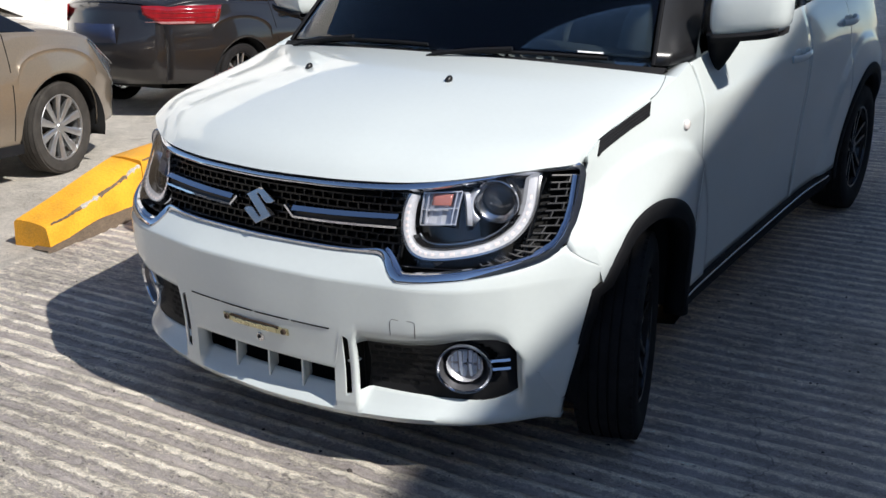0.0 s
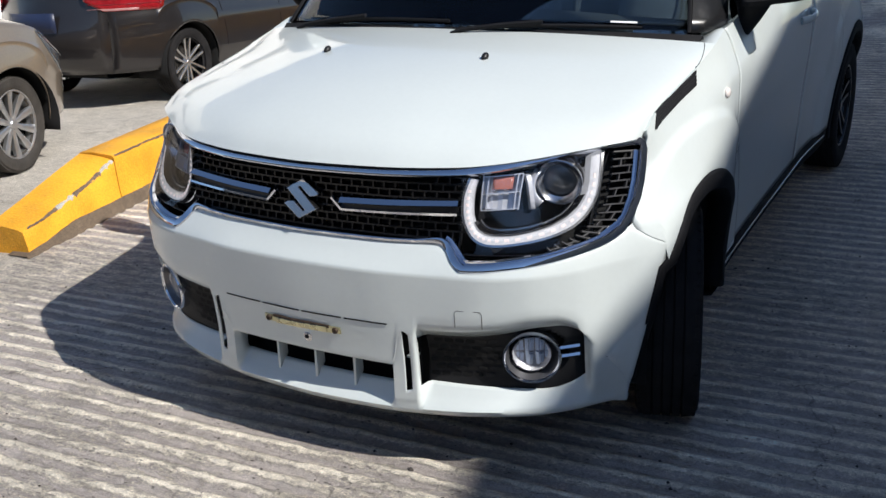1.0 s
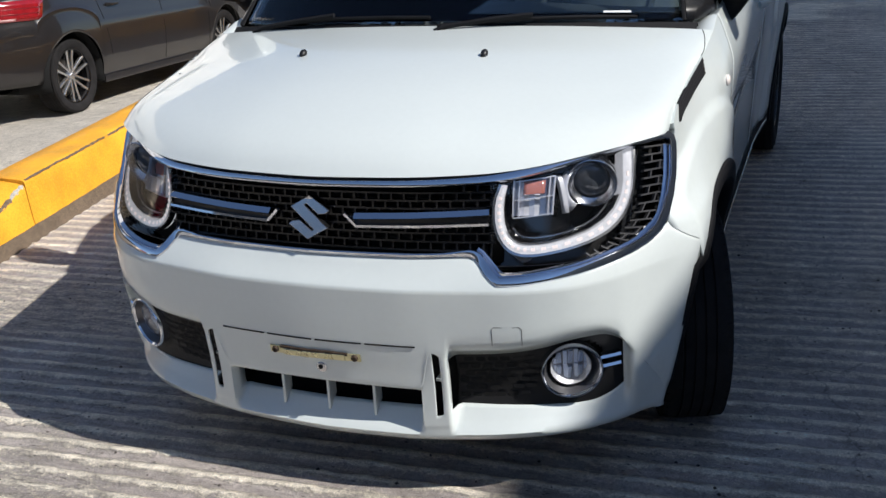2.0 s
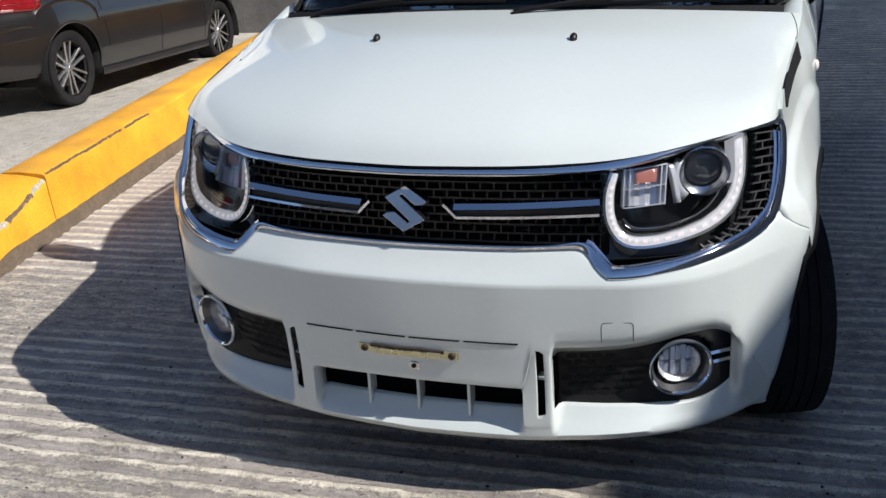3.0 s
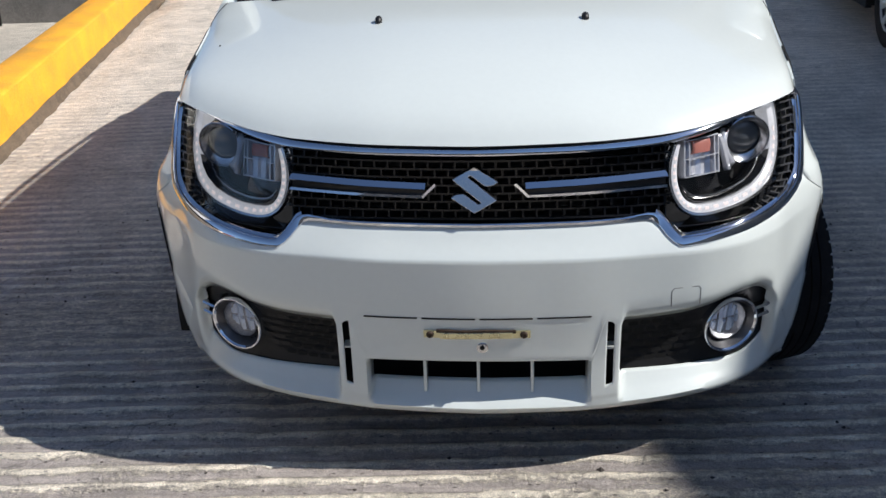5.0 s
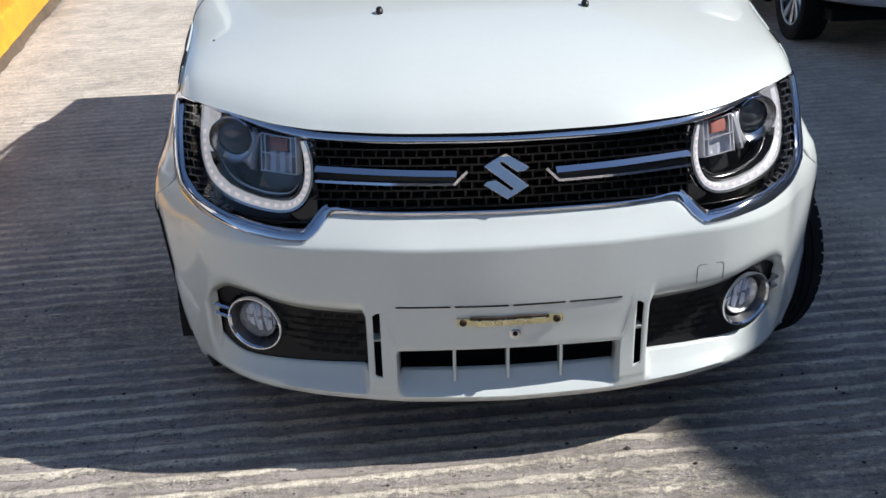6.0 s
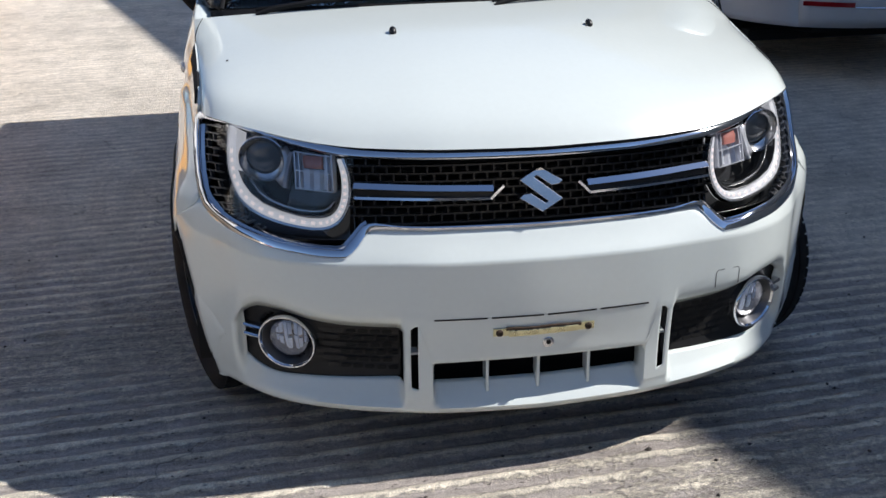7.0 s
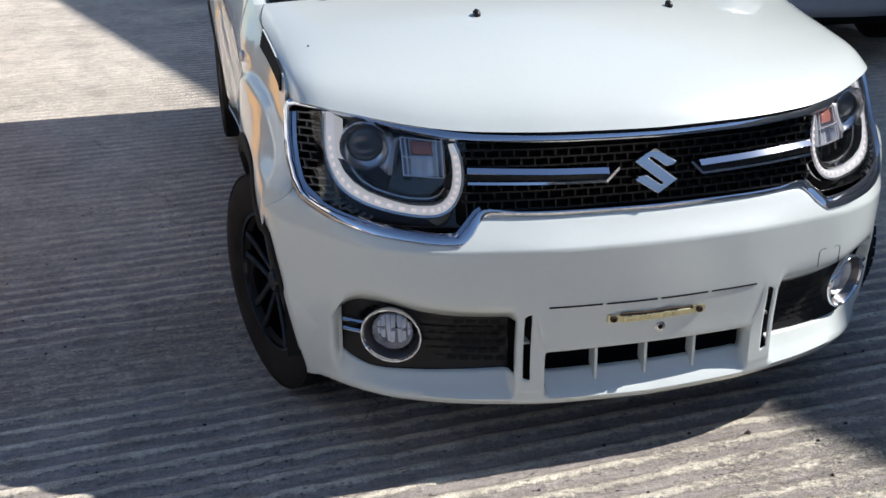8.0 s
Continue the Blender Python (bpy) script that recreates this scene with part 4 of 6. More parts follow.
def build_fog(s):
    def deep(x, z, d):
        return Vector((s * x, nose(x, z) + d, z))

    # black pocket panel
    bm = bmesh.new()
    rows = []
    px, pt = steps(0.333, 0.728, 66), steps(0, 1, 22)
    for x in px:
        rows.append([deep(x, lerp(open_low(x) - 0.004, open_top(x) + 0.004, t), 0.052 + 0.012 * math.sin(math.pi * t)) for t in pt])

    def hole(i, j):
        p = rows[i][j]
        return math.hypot(abs(p.x) - 0.601, p.z - 0.392) < 0.063

    add_grid(bm, rows, skip=hole)
    fog = part("fog_lamp", bm, POCKET, car, "round fog lamp set in a black pocket", thick=0.003)
    # raised cell pattern on the inner half
    rnd = random.Random(3)
    for k in range(6):
        for i in range(7):
            x = 0.352 + i * 0.0285 + (0.014 if k % 2 else 0.0)
            z = 0.3235 + k * 0.0195 + (x - 0.345) * 0.05
            if x > 0.535 - 0.02 * (k % 3 == 0) or z > open_top(x) - 0.008:
                continue
            bm = bmesh.new()
            w, h = 0.0115, 0.0055
            pts = [(-w, -h * 0.5), (-w * 0.8, -h), (w * 0.8, -h), (w, -h * 0.5), (w, h * 0.5), (w * 0.8, h), (-w * 0.8, h), (-w, h * 0.5)]
            m = [deep(x + u, z + v, 0.0505) for u, v in pts]
            f = bm.faces.new([bm.verts.new(p) for p in m])
            r = bmesh.ops.inset_region(bm, faces=[f], thickness=0.0016, depth=0.0)
            bmesh.ops.translate(bm, vec=(0, 0.006, 0), verts=f.verts)
            part("cell", bm, VOID if x < 0.47 else POCKET, fog, smooth=False)
    c = deep(0.604, 0.392, 0.035)
    tilt = Matrix.Translation(c) @ pose(0, 0, 0, 0, 0, -90 + s * 24) @ pose(0, 0, 0, 0, 3, 0)
    bm = bmesh.new()
    add_lathe(bm, [(0.0745, -0.022), (0.075, -0.004), (0.0742, 0.003), (0.0722, 0.006), (0.0692, 0.0055), (0.066, 0.0)], tilt @ Matrix.Diagonal((1, 1, 0.97, 1)), 48)
    part("chrome_ring", bm, CHROME, fog, "chrome fog lamp ring")
    bm = bmesh.new()
    add_lathe(bm, [(0.068, 0.0005), (0.063, -0.010), (0.050, -0.036), (0.044, -0.043)], tilt @ Matrix.Diagonal((1, 1, 0.97, 1)), 48)
    part("inner_cone", bm, CONE, fog, "satin grey cone inside the ring")
    lens = tilt @ Matrix.Translation((-0.016, 0.0, 0.004)) @ Matrix.Diagonal((1.0, 1.16, 1.16, 1.0))
    bm = bmesh.new()
    add_lathe(bm, [(0.0001, -0.03), (0.02, -0.026), (0.034, -0.014), (0.042, 0.002)], lens, 36)
    part("reflector", bm, REFLECTOR, fog, "faceted silver reflector")
    bm = bmesh.new()
    add_lathe(bm, [(0.0425, -0.004), (0.0425, 0.004), (0.036, 0.0095), (0.022, 0.0135), (0.0001, 0.015)], lens, 36)
    cover = part("lens", bm, CLEAR, fog, "clear fog lamp lens")
    cover.visible_shadow = False
    # upright reflector strips inside the lens, leaning by turns, sky blue in their colour
    for k in range(7):
        u = (k - 3) * 0.0108
        tall = math.sqrt(max(0.0, 0.036 ** 2 - u * u))
        for lo, hi in ((-0.95, rnd.uniform(-0.2, 0.1)), (0.12, 0.95)):
            lean = (24 if k % 2 else -20) + rnd.uniform(-9, 9)
            bm = bmesh.new()
            w = 0.0042
            add_prism(bm, [(-w, tall * lo), (w, tall * lo), (w, tall * hi), (-w, tall * hi)], lambda a, b: (0.0, a, b), lambda a, b: (-0.006, a, b))
            bmesh.ops.transform(bm, matrix=lens @ Matrix.Translation((-0.006 - abs(u) * 0.2, u, 0.0)) @ Euler((0, radians(rnd.uniform(-14, 14)), radians(lean))).to_matrix().to_4x4(), verts=bm.verts)
            part("facet", bm, FACET, fog, smooth=False)
    for dz in (0.0105, -0.0135):
        bm = bmesh.new()
        pts = [deep(x, 0.403 + dz + (x - 0.67) * 0.12, 0.03 - 0.006 * t) for t, x in enumerate((0.664, 0.679, 0.692, 0.706))]
        add_sweep(bm, pts, [(-0.005, -0.016), (0.005, -0.016), (0.005, 0), (0.001, 0.004), (-0.005, 0.0)], normals=[nose_normal(s * 0.68, 0.4)] * 4)
        part("strut", bm, CHROME, fog, "short chrome strut")


for side_sign in (-1, 1):
    build_fog(side_sign)


def build_bracket():
    z = 0.438
    bm = bmesh.new()
    pts = [(x, z + 0.001 * math.sin(x * 20)) for x in steps(-0.085, 0.082, 12)]
    add_sweep(bm, [on_nose(x, v, 0.004) for x, v in pts], [(-0.009, -0.004), (0.009, -0.004), (0.009, 0.001), (0.005, 0.0025), (-0.007, 0.0025), (-0.009, 0.0)], normals=[nose_normal(x, v) for x, v in pts])
    br = part("plate_bracket", bm, BRASS, car, "bare yellow zinc-plated plate bracket")
    for x in (-0.103, 0.103):
        bm = bmesh.new()
        pts = [on_nose(x + d, z + 0.002, 0.003) for d in (-0.02, -0.007, 0.007, 0.02)]
        add_sweep(bm, pts, [(-0.0095, -0.003), (0.0095, -0.003), (0.0095, 0.001), (-0.0095, 0.001)], normals=[nose_normal(x, z)] * 4)
        part("lug", bm, BRASS, br, "zinc lug")
        bm = bmesh.new()
        add_lathe(bm, [(0.0001, 0.003), (0.0042, 0.003), (0.0044, 0.0062), (0.0072, 0.0055), (0.0088, 0.003), (0.009, -0.002)], Matrix.Translation(on_nose(x * 1.05, z + 0.002, 0.004)) @ pose(0, 0, 0, 0, 0, -90), 16)
        part("bolt", bm, RUST, br, "rusty bolt head")
    bm = bmesh.new()
    pts = [on_nose(x, z + 0.0105 + 0.001 * math.sin(x * 60), 0.0035) for x in steps(-0.093, 0.090, 12)]
    add_sweep(bm, pts, [(-0.0034, -0.003), (0.0034, -0.003), (0.0034, 0.002), (-0.0034, 0.002)], normals=[nose_normal(0.0, z)] * 13)
    part("upper_strip", bm, RUST, br, "dark strip along the bracket's upper edge")


build_bracket()


# ---- body shell ----
HUB_F, HUB_R, HUB_Z, ARCH = 0.78, 3.40, 0.31, 0.43
SIDE_Y = [0.36, 0.475, 0.62, 0.78, 0.95, 1.1, 1.25, 1.8, 2.5, 2.95, 3.40, 3.70, 3.92]
SIDE = [
    (0.28, [0.80, 0.85, 0.862, 0.868, 0.865, 0.845, 0.80, 0.795, 0.795, 0.82, 0.85, 0.83, 0.72]),
    (0.62, [0.79, 0.860, 0.870, 0.874, 0.872, 0.855, 0.825, 0.818, 0.818, 0.84, 0.86, 0.84, 0.75]),
    (0.69, [0.79, 0.835, 0.856, 0.866, 0.866, 0.854, 0.832, 0.825, 0.825, 0.842, 0.858, 0.838, 0.755]),
    (0.76, [0.79, 0.806, 0.832, 0.850, 0.858, 0.853, 0.842, 0.834, 0.832, 0.84, 0.848, 0.828, 0.75]),
    (0.90, [0.766, 0.777, 0.791, 0.809, 0.836, 0.849, 0.849, 0.842, 0.838, 0.834, 0.824, 0.80, 0.73]),
    (1.00, [0.745, 0.757, 0.768, 0.782, 0.801, 0.817, 0.825, 0.824, 0.820, 0.812, 0.797, 0.77, 0.70]),
    (1.08, [0.72, 0.735, 0.748, 0.762, 0.775, 0.788, 0.796, 0.797, 0.792, 0.782, 0.767, 0.74, 0.67]),
    (1.16, [0.69, 0.70, 0.715, 0.73, 0.745, 0.757, 0.766, 0.768, 0.764, 0.754, 0.738, 0.71, 0.64]),
]
SIDE_F = [curve(SIDE_Y, row) for _, row in SIDE]
SIDE_Z = [z for z, _ in SIDE]


def side(y, z):
    """Half the body's width at a place along the car and a height."""
    return curve(SIDE_Z, [f(y) for f in SIDE_F])(z)


def body(y, z):
    """The body side with the flares round the wheel arches."""
    w = side(y, z)
    for hub, sgn in ((HUB_F, 1), (HUB_R, -1)):
        r = math.hypot(y - hub, z - HUB_Z)
        edge = 0.555 + 0.06 * min(1.0, max(0.0, sgn * (y - hub) / 0.42))
        k = min(1.0, max(0.0, (edge + 0.010 - r) / 0.034))
        w += 0.011 * k * k * (3 - 2 * k)
    return w


shoulder = curve([0.507, 0.58, 0.70, 0.877, 1.05, 1.20, 1.6, 2.4, 3.0, 3.4, 3.92], [0.893, 0.929, 0.955, 0.987, 1.025, 1.055, 1.075, 1.095, 1.115, 1.13, 1.12])


EDGE_Z = steps(0.702, 0.893, 24)
EDGE_Y = [nose(0.7915, z) + 0.002 for z in EDGE_Z]
edge_z = curve(EDGE_Y, EDGE_Z)
Y_A, Y_B, Y_C = EDGE_Y[0], nose(0.860, 0.642), EDGE_Y[-1]


JOINT = steps(0, 1, 24)
joint = curve([nose(lerp(0.789, 0.860, q), lerp(0.702, 0.642, q)) + 0.002 for q in JOINT], JOINT)


def side_low(y):
    if y < Y_B:
        return lerp(0.7012, 0.6412, joint(y))
    z = 0.305
    for hub in (HUB_F, HUB_R):
        d = abs(y - hub)
        if d < ARCH:
            z = max(z, HUB_Z + math.sqrt(ARCH * ARCH - d * d) * 0.96)
    return z


def side_high(y):
    return edge_z(y) if y < Y_C else shoulder(y)


def nose_width(y, z):
    """How wide the nose is where it lies this far back."""
    a, b = 0.74, 0.90
    for _ in range(18):
        m = 0.5 * (a + b)
        a, b = (m, b) if nose(m, z) < y else (a, m)
    return a


NOSE_GAP = curve(steps(0.56, 0.90, 12), [nose_width(Y_B, z) - body(Y_B, z) for z in steps(0.56, 0.90, 12)])


def flank(y, z):
    """The fender: the nose carried on, then the body side."""
    if y < Y_B:
        return nose_width(y, z)
    k = max(0.0, 1 - (y - Y_B) / 0.22)
    return body(y, z) + (NOSE_GAP(min(max(z, 0.56), 0.82)) * min(1.0, max(0.0, (0.89 - z) / 0.07)) * k * k * (3 - 2 * k) if k > 0 else 0.0)


SEAM = curve([0.30, 0.62, 0.733, 0.85, 0.96, 1.03, 1.085], [0.02, 0.02, 0.015, 0.0, -0.001, -0.012, -0.045])


def side_panel(name, ys, s, label, rows=36, seam_end=0):
    """One panel of the body side; seam_end bends its front (-1) or back (1) edge along the door gap."""
    bm = bmesh.new()
    cols = []
    for y in ys:
        lo, hi = side_low(y), side_high(y)
        pull = 0.0
        if seam_end:
            pull = min(1.0, max(0.0, 1 - abs(y - (ys[-1] if seam_end > 0 else ys[0])) / 0.14))
        col = []
        for k in range(rows + 1):
            t = k / rows
            z = lerp(lo, hi, t)
            yy = y + pull * SEAM(min(z, 1.085))
            col.append((s * flank(yy, z), yy, z))
        x, yy, z = col[-1]
        if y > 1.0 and name == "front_fender":
            inner = s * curve([1.0, 1.075, 1.24], [0.735, 0.725, 0.765])(yy)
            col.append((lerp(x, inner, 0.15), yy, z + 0.003))
            col.append((inner, yy + 0.004, z - 0.012))
        else:
            col.append((x - s * 0.004, yy + (0.004 if y < Y_C else 0.0), z - 0.001))
            col.append((x - s * 0.03, yy + (0.03 if y < Y_C else 0.0), z - 0.012))
        cols.append(col)
    add_grid(bm, cols)
    return part(name, bm, WHITE, car, label, thick=0.003)


def arch_ys(hub, a, b):
    out = set()
    for k in range(41):
        y = hub - ARCH * math.cos(math.pi * k / 40)
        if a <= y <= b:
            out.add(round(y, 5))
    return out


for s in (-1, 1):
    f = sorted(set([round(v, 5) for v in steps(Y_A + 0.002, 1.187, 60)]) | arch_ys(HUB_F, Y_B + 0.004, 1.187))
    side_panel("front_fender", f, s, "glossy white flared front fender", seam_end=1)
    d = side_panel("front_door", steps(1.190, 1.40, 14) + steps(1.42, 2.398, 26), s, "white front door", seam_end=-1)
    # dark gap between fender and door
    bm = bmesh.new()
    zs = steps(0.62, 1.05, 24)
    add_sweep(bm, [(s * (body(1.1885 + SEAM(z), z) - 0.005), 1.1885 + SEAM(z), z) for z in zs], [(-0.004, -0.001), (0.004, -0.001), (0.004, 0.0012), (-0.004, 0.0012)], normals=[(s, 0, 0)] * 25)
    part("door_gap", bm, VOID, d, "narrow dark door gap")
    r = sorted(set([round(v, 5) for v in steps(2.402, 3.06, 20)]) | arch_ys(HUB_R, 2.402, 3.06))
    rear_door = side_panel("rear_door", r, s, "white rear door")
    q = sorted(set([round(v, 5) for v in steps(3.064, 3.92, 24)]) | arch_ys(HUB_R, 3.064, 3.91))
    side_panel("rear_fender", q, s, "white flared rear fender")
    # pull handles
    for door, y0, z0 in ((d, 2.12, 0.925), (rear_door, 2.93, 0.965)):
        bm = bmesh.new()
        pts = [Vector((s * (side(y0 + t * 0.2, z0) + 0.004 + 0.03 * math.sin(math.pi * t) ** 0.6), y0 + t * 0.2, z0 + 0.008 * t)) for t in steps(0, 1, 12)]
        add_sweep(bm, pts, oval(0.009, 0.014, 10), normals=[(0, 0, 1)] * 13)
        part("handle", bm, WHITE, door, "white pull handle")
        bm = bmesh.new()
        bmesh.ops.create_uvsphere(bm, u_segments=16, v_segments=8, radius=1.0)
        bmesh.ops.transform(bm, matrix=Matrix.Translation((s * (side(y0 + 0.1, z0) - 0.004), y0 + 0.09, z0)) @ Matrix.Diagonal((0.006, 0.06, 0.028, 1)), verts=bm.verts)
        part("handle_cup", bm, WHITE, door, "shallow cup behind the handle")
    # black lower sill
    bm = bmesh.new()
    rows = []
    for y in steps(1.17, 2.98, 30):
        w = side(y, 0.31)
        rows.append([(s * (w - 0.002), y, 0.306), (s * (w + 0.006), y, 0.290), (s * (w + 0.006), y, 0.25), (s * (w - 0.03), y, 0.19), (s * (w - 0.12), y, 0.175)])
    add_grid(bm, rows)
    sill = part("sill", bm, CLADDING, car, "grained black sill cladding", thick=0.004)
    # silver strip stands in for light caught by the door's lower edge
    bm = bmesh.new()
    add_sweep(bm, [(s * (side(y, 0.31) + 0.0085), y, 0.276) for y in steps(1.22, 2.92, 24)], oval(0.004, 0.003, 6), normals=[(s, 0, 0)] * 25)
    part("sill_glint", bm, SATIN, sill, "thin bright strip for light caught along the sill")
    # black wheel arch cladding, with a lip that turns inward, and the wheel well
    for hub in (HUB_F, HUB_R):
        bm = bmesh.new()
        rows = []
        for k in range(49):
            a = radians(lerp(-9 if hub == HUB_R else -12, 189 if hub == HUB_R else 184, k / 48))
            ring = []
            for r, o in ((0.004, -0.001), (-0.004, 0.006), (-0.030, 0.008), (-0.050, 0.004), (-0.058, -0.010), (-0.056, -0.06)):
                y0, z0 = hub + ARCH * math.cos(a), HUB_Z + ARCH * math.sin(a) * 0.96
                if hub == HUB_F and y0 < 0.475:
                    w = BUMPER_END(z0)
                    y0 = nose(w, z0)
                else:
                    w = flank(min(y0, 3.90), max(z0, 0.29))
                inward = Vector((0, hub - y0, HUB_Z - z0)).normalized()
                p = Vector((w + o, y0, z0)) - inward * r
                ring.append((s * p.x, p.y, p.z))
            rows.append(ring)
        add_grid(bm, rows)
        part("arch_cladding", bm, CLADDING, car, "grained black wheel arch trim", thick=0.003)
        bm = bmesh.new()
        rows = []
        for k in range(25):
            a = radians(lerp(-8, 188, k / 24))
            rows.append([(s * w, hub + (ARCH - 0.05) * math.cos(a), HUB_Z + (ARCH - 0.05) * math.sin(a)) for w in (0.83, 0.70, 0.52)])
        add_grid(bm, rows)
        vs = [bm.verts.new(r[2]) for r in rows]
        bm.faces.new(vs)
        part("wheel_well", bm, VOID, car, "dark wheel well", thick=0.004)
    # slatted vent beside the hood
    bm = bmesh.new()
    n = 12
    rows = []
    for t in steps(0, 1, n):
        y = lerp(0.575, 0.872, t)
        zt, zb = shoulder(y) + 0.002, shoulder(y) - lerp(0.030, 0.034, t)
        if t < 0.08:
            zt = lerp(zb + 0.004, zt, t / 0.08)
        rows.append([(s * (flank(y, z) + 0.004 + 0.0014 * ((k % 3) == 1)), y + 0.034 * t * (k / 12 - 0.6), z) for k, z in enumerate(steps(zb, zt, 12))])
    add_grid(bm, rows)
    part("fender_vent", bm, CLADDING, car, "slim black slatted vent insert", thick=0.008)
    # side repeater
    bm = bmesh.new()
    bmesh.ops.create_uvsphere(bm, u_segments=20, v_segments=10, radius=1.0)
    bmesh.ops.transform(bm, matrix=Matrix.Translation((s * (side(1.045, 0.892) + 0.001), 1.045, 0.892)) @ Matrix.Diagonal((0.009, 0.021, 0.016, 1)), verts=bm.verts)
    part("side_repeater", bm, material("frosted_repeater", (0.82, 0.74, 0.70), 0.25, coat=1.0, vary=0.04, scale=50) if s < 0 else bpy.data.materials["frosted_repeater"], car, "small oval frosted side repeater")


# hood: from the nose edge back to the windscreen, crowned
HOOD_C = curve([0, 0.04, 0.12, 0.25, 0.43, 0.69, 0.89, 1.0], [0, 0.16, 0.35, 0.53, 0.71, 0.88, 0.96, 1.0])


def hood_point(w, u):
    a = abs(w)
    xf = 0.770 * w
    zf = hood_z(xf) + 0.006
    yf = nose(xf, zf) - 0.002
    xb = 0.765 * w
    yb = lerp(0.90, 1.06, a ** 2.2)
    y = lerp(yf, yb, u)
    crown, rim = 0.867 + HOOD_C(u) * 0.210, shoulder(max(lerp(0.507, 1.06, u), 0.507)) + 0.001
    z = lerp(crown, rim, a ** 2.2) + (zf - lerp(0.867, 0.905, a ** 2.2)) * (1 - u) ** 2.5
    x = lerp(xf, xb, u)
    edge = lerp(0.773, flank(max(y, Y_C), z), min(1.0, u / 0.3)) - 0.006 * min(1.0, u / 0.3) * min(1.0, max(0.0, (0.92 - y) / 0.05))
    x = lerp(x, edge * (1 if w > 0 else -1) if a > 0 else 0, a ** 6)
    return Vector((x, y, z))


def build_hood():
    us = [0, 0.006, 0.015, 0.03, 0.05, 0.075] + steps(0.1, 1.0, 24)
    ws = steps(-1, 1, 64)
    bm = bmesh.new()
    rows = [[hood_point(w, u) for w in ws] for u in us]
    # folded rim
    rows = [[r[0] + Vector((0.003, 0, -0.018)), *r, r[-1] + Vector((-0.003, 0, -0.018))] for r in rows]
    rows.insert(0, [p + Vector((0, 0.012, -0.006)) for p in rows[0]])
    rows.append([p + Vector((0, 0.012, -0.012)) for p in rows[-1]])
    add_grid(bm, rows)
    hood = part("hood", bm, WHITE, car, "smooth glossy white hood", thick=0.003)
    for s in (-1, 1):
        # fluid nozzles
        c = hood_point(s * 0.350, 0.655)
        bm = bmesh.new()
        bmesh.ops.create_uvsphere(bm, u_segments=14, v_segments=8, radius=1.0)
        for v in bm.verts:
            v.co.y += 0.35 * v.co.z
        bmesh.ops.transform(bm, matrix=Matrix.Translation(c + Vector((0, 0, 0.004))) @ Matrix.Diagonal((0.010, 0.014, 0.012, 1)), verts=bm.verts)
        part("washer_nozzle", bm, BLACK_PLASTIC, hood, "small black washer nozzle")
        # seam that runs on from the vent to the windscreen corner
        path = [hood_point(s * lerp(0.999, 0.945, t ** 1.6), lerp(0.70, 0.995, t)) for t in steps(0, 1, 16)]
        up = [Vector((s * 0.35, -0.25, 0.9)).normalized()] * 17
        bm = bmesh.new()
        add_sweep(bm, [p + n_ * 0.0006 for p, n_ in zip(path, up)], [(-0.0008, -0.003), (0.0008, -0.003), (0.0008, 0.0003), (-0.0008, 0.0003)], normals=up)
        part("hood_seam", bm, VOID, hood, "fine dark seam beside the hood")
    bm = bmesh.new()
    c = hood_point(-0.86, 0.45)
    bmesh.ops.create_uvsphere(bm, u_segments=8, v_segments=5, radius=0.003)
    bmesh.ops.translate(bm, vec=c, verts=bm.verts)
    part("paint_chip", bm, BLACK_PLASTIC, hood, "tiny dark stone chip")
    return hood


hood = build_hood()

# ---- glasshouse ----
ROOF_Z = curve([1.50, 1.7, 2.2, 2.8, 3.3, 3.55], [1.515, 1.555, 1.585, 1.58, 1.56, 1.54])


def screen_point(w, t):
    """The windscreen, from its foot (t = 0) to the roof (t = 1)."""
    a = abs(w)
    y0, z0 = lerp(0.90, 1.075, a ** 2.2), lerp(1.076, 1.045, a ** 2.4)
    y1, z1 = lerp(1.50, 1.60, a ** 2), lerp(1.515, 1.49, a ** 2)
    bulge = 0.03 * math.sin(math.pi * t)
    return Vector((lerp(0.735, 0.60, t) * w, lerp(y0, y1, t) - bulge * 0.6, lerp(z0, z1, t) + bulge * 0.5))


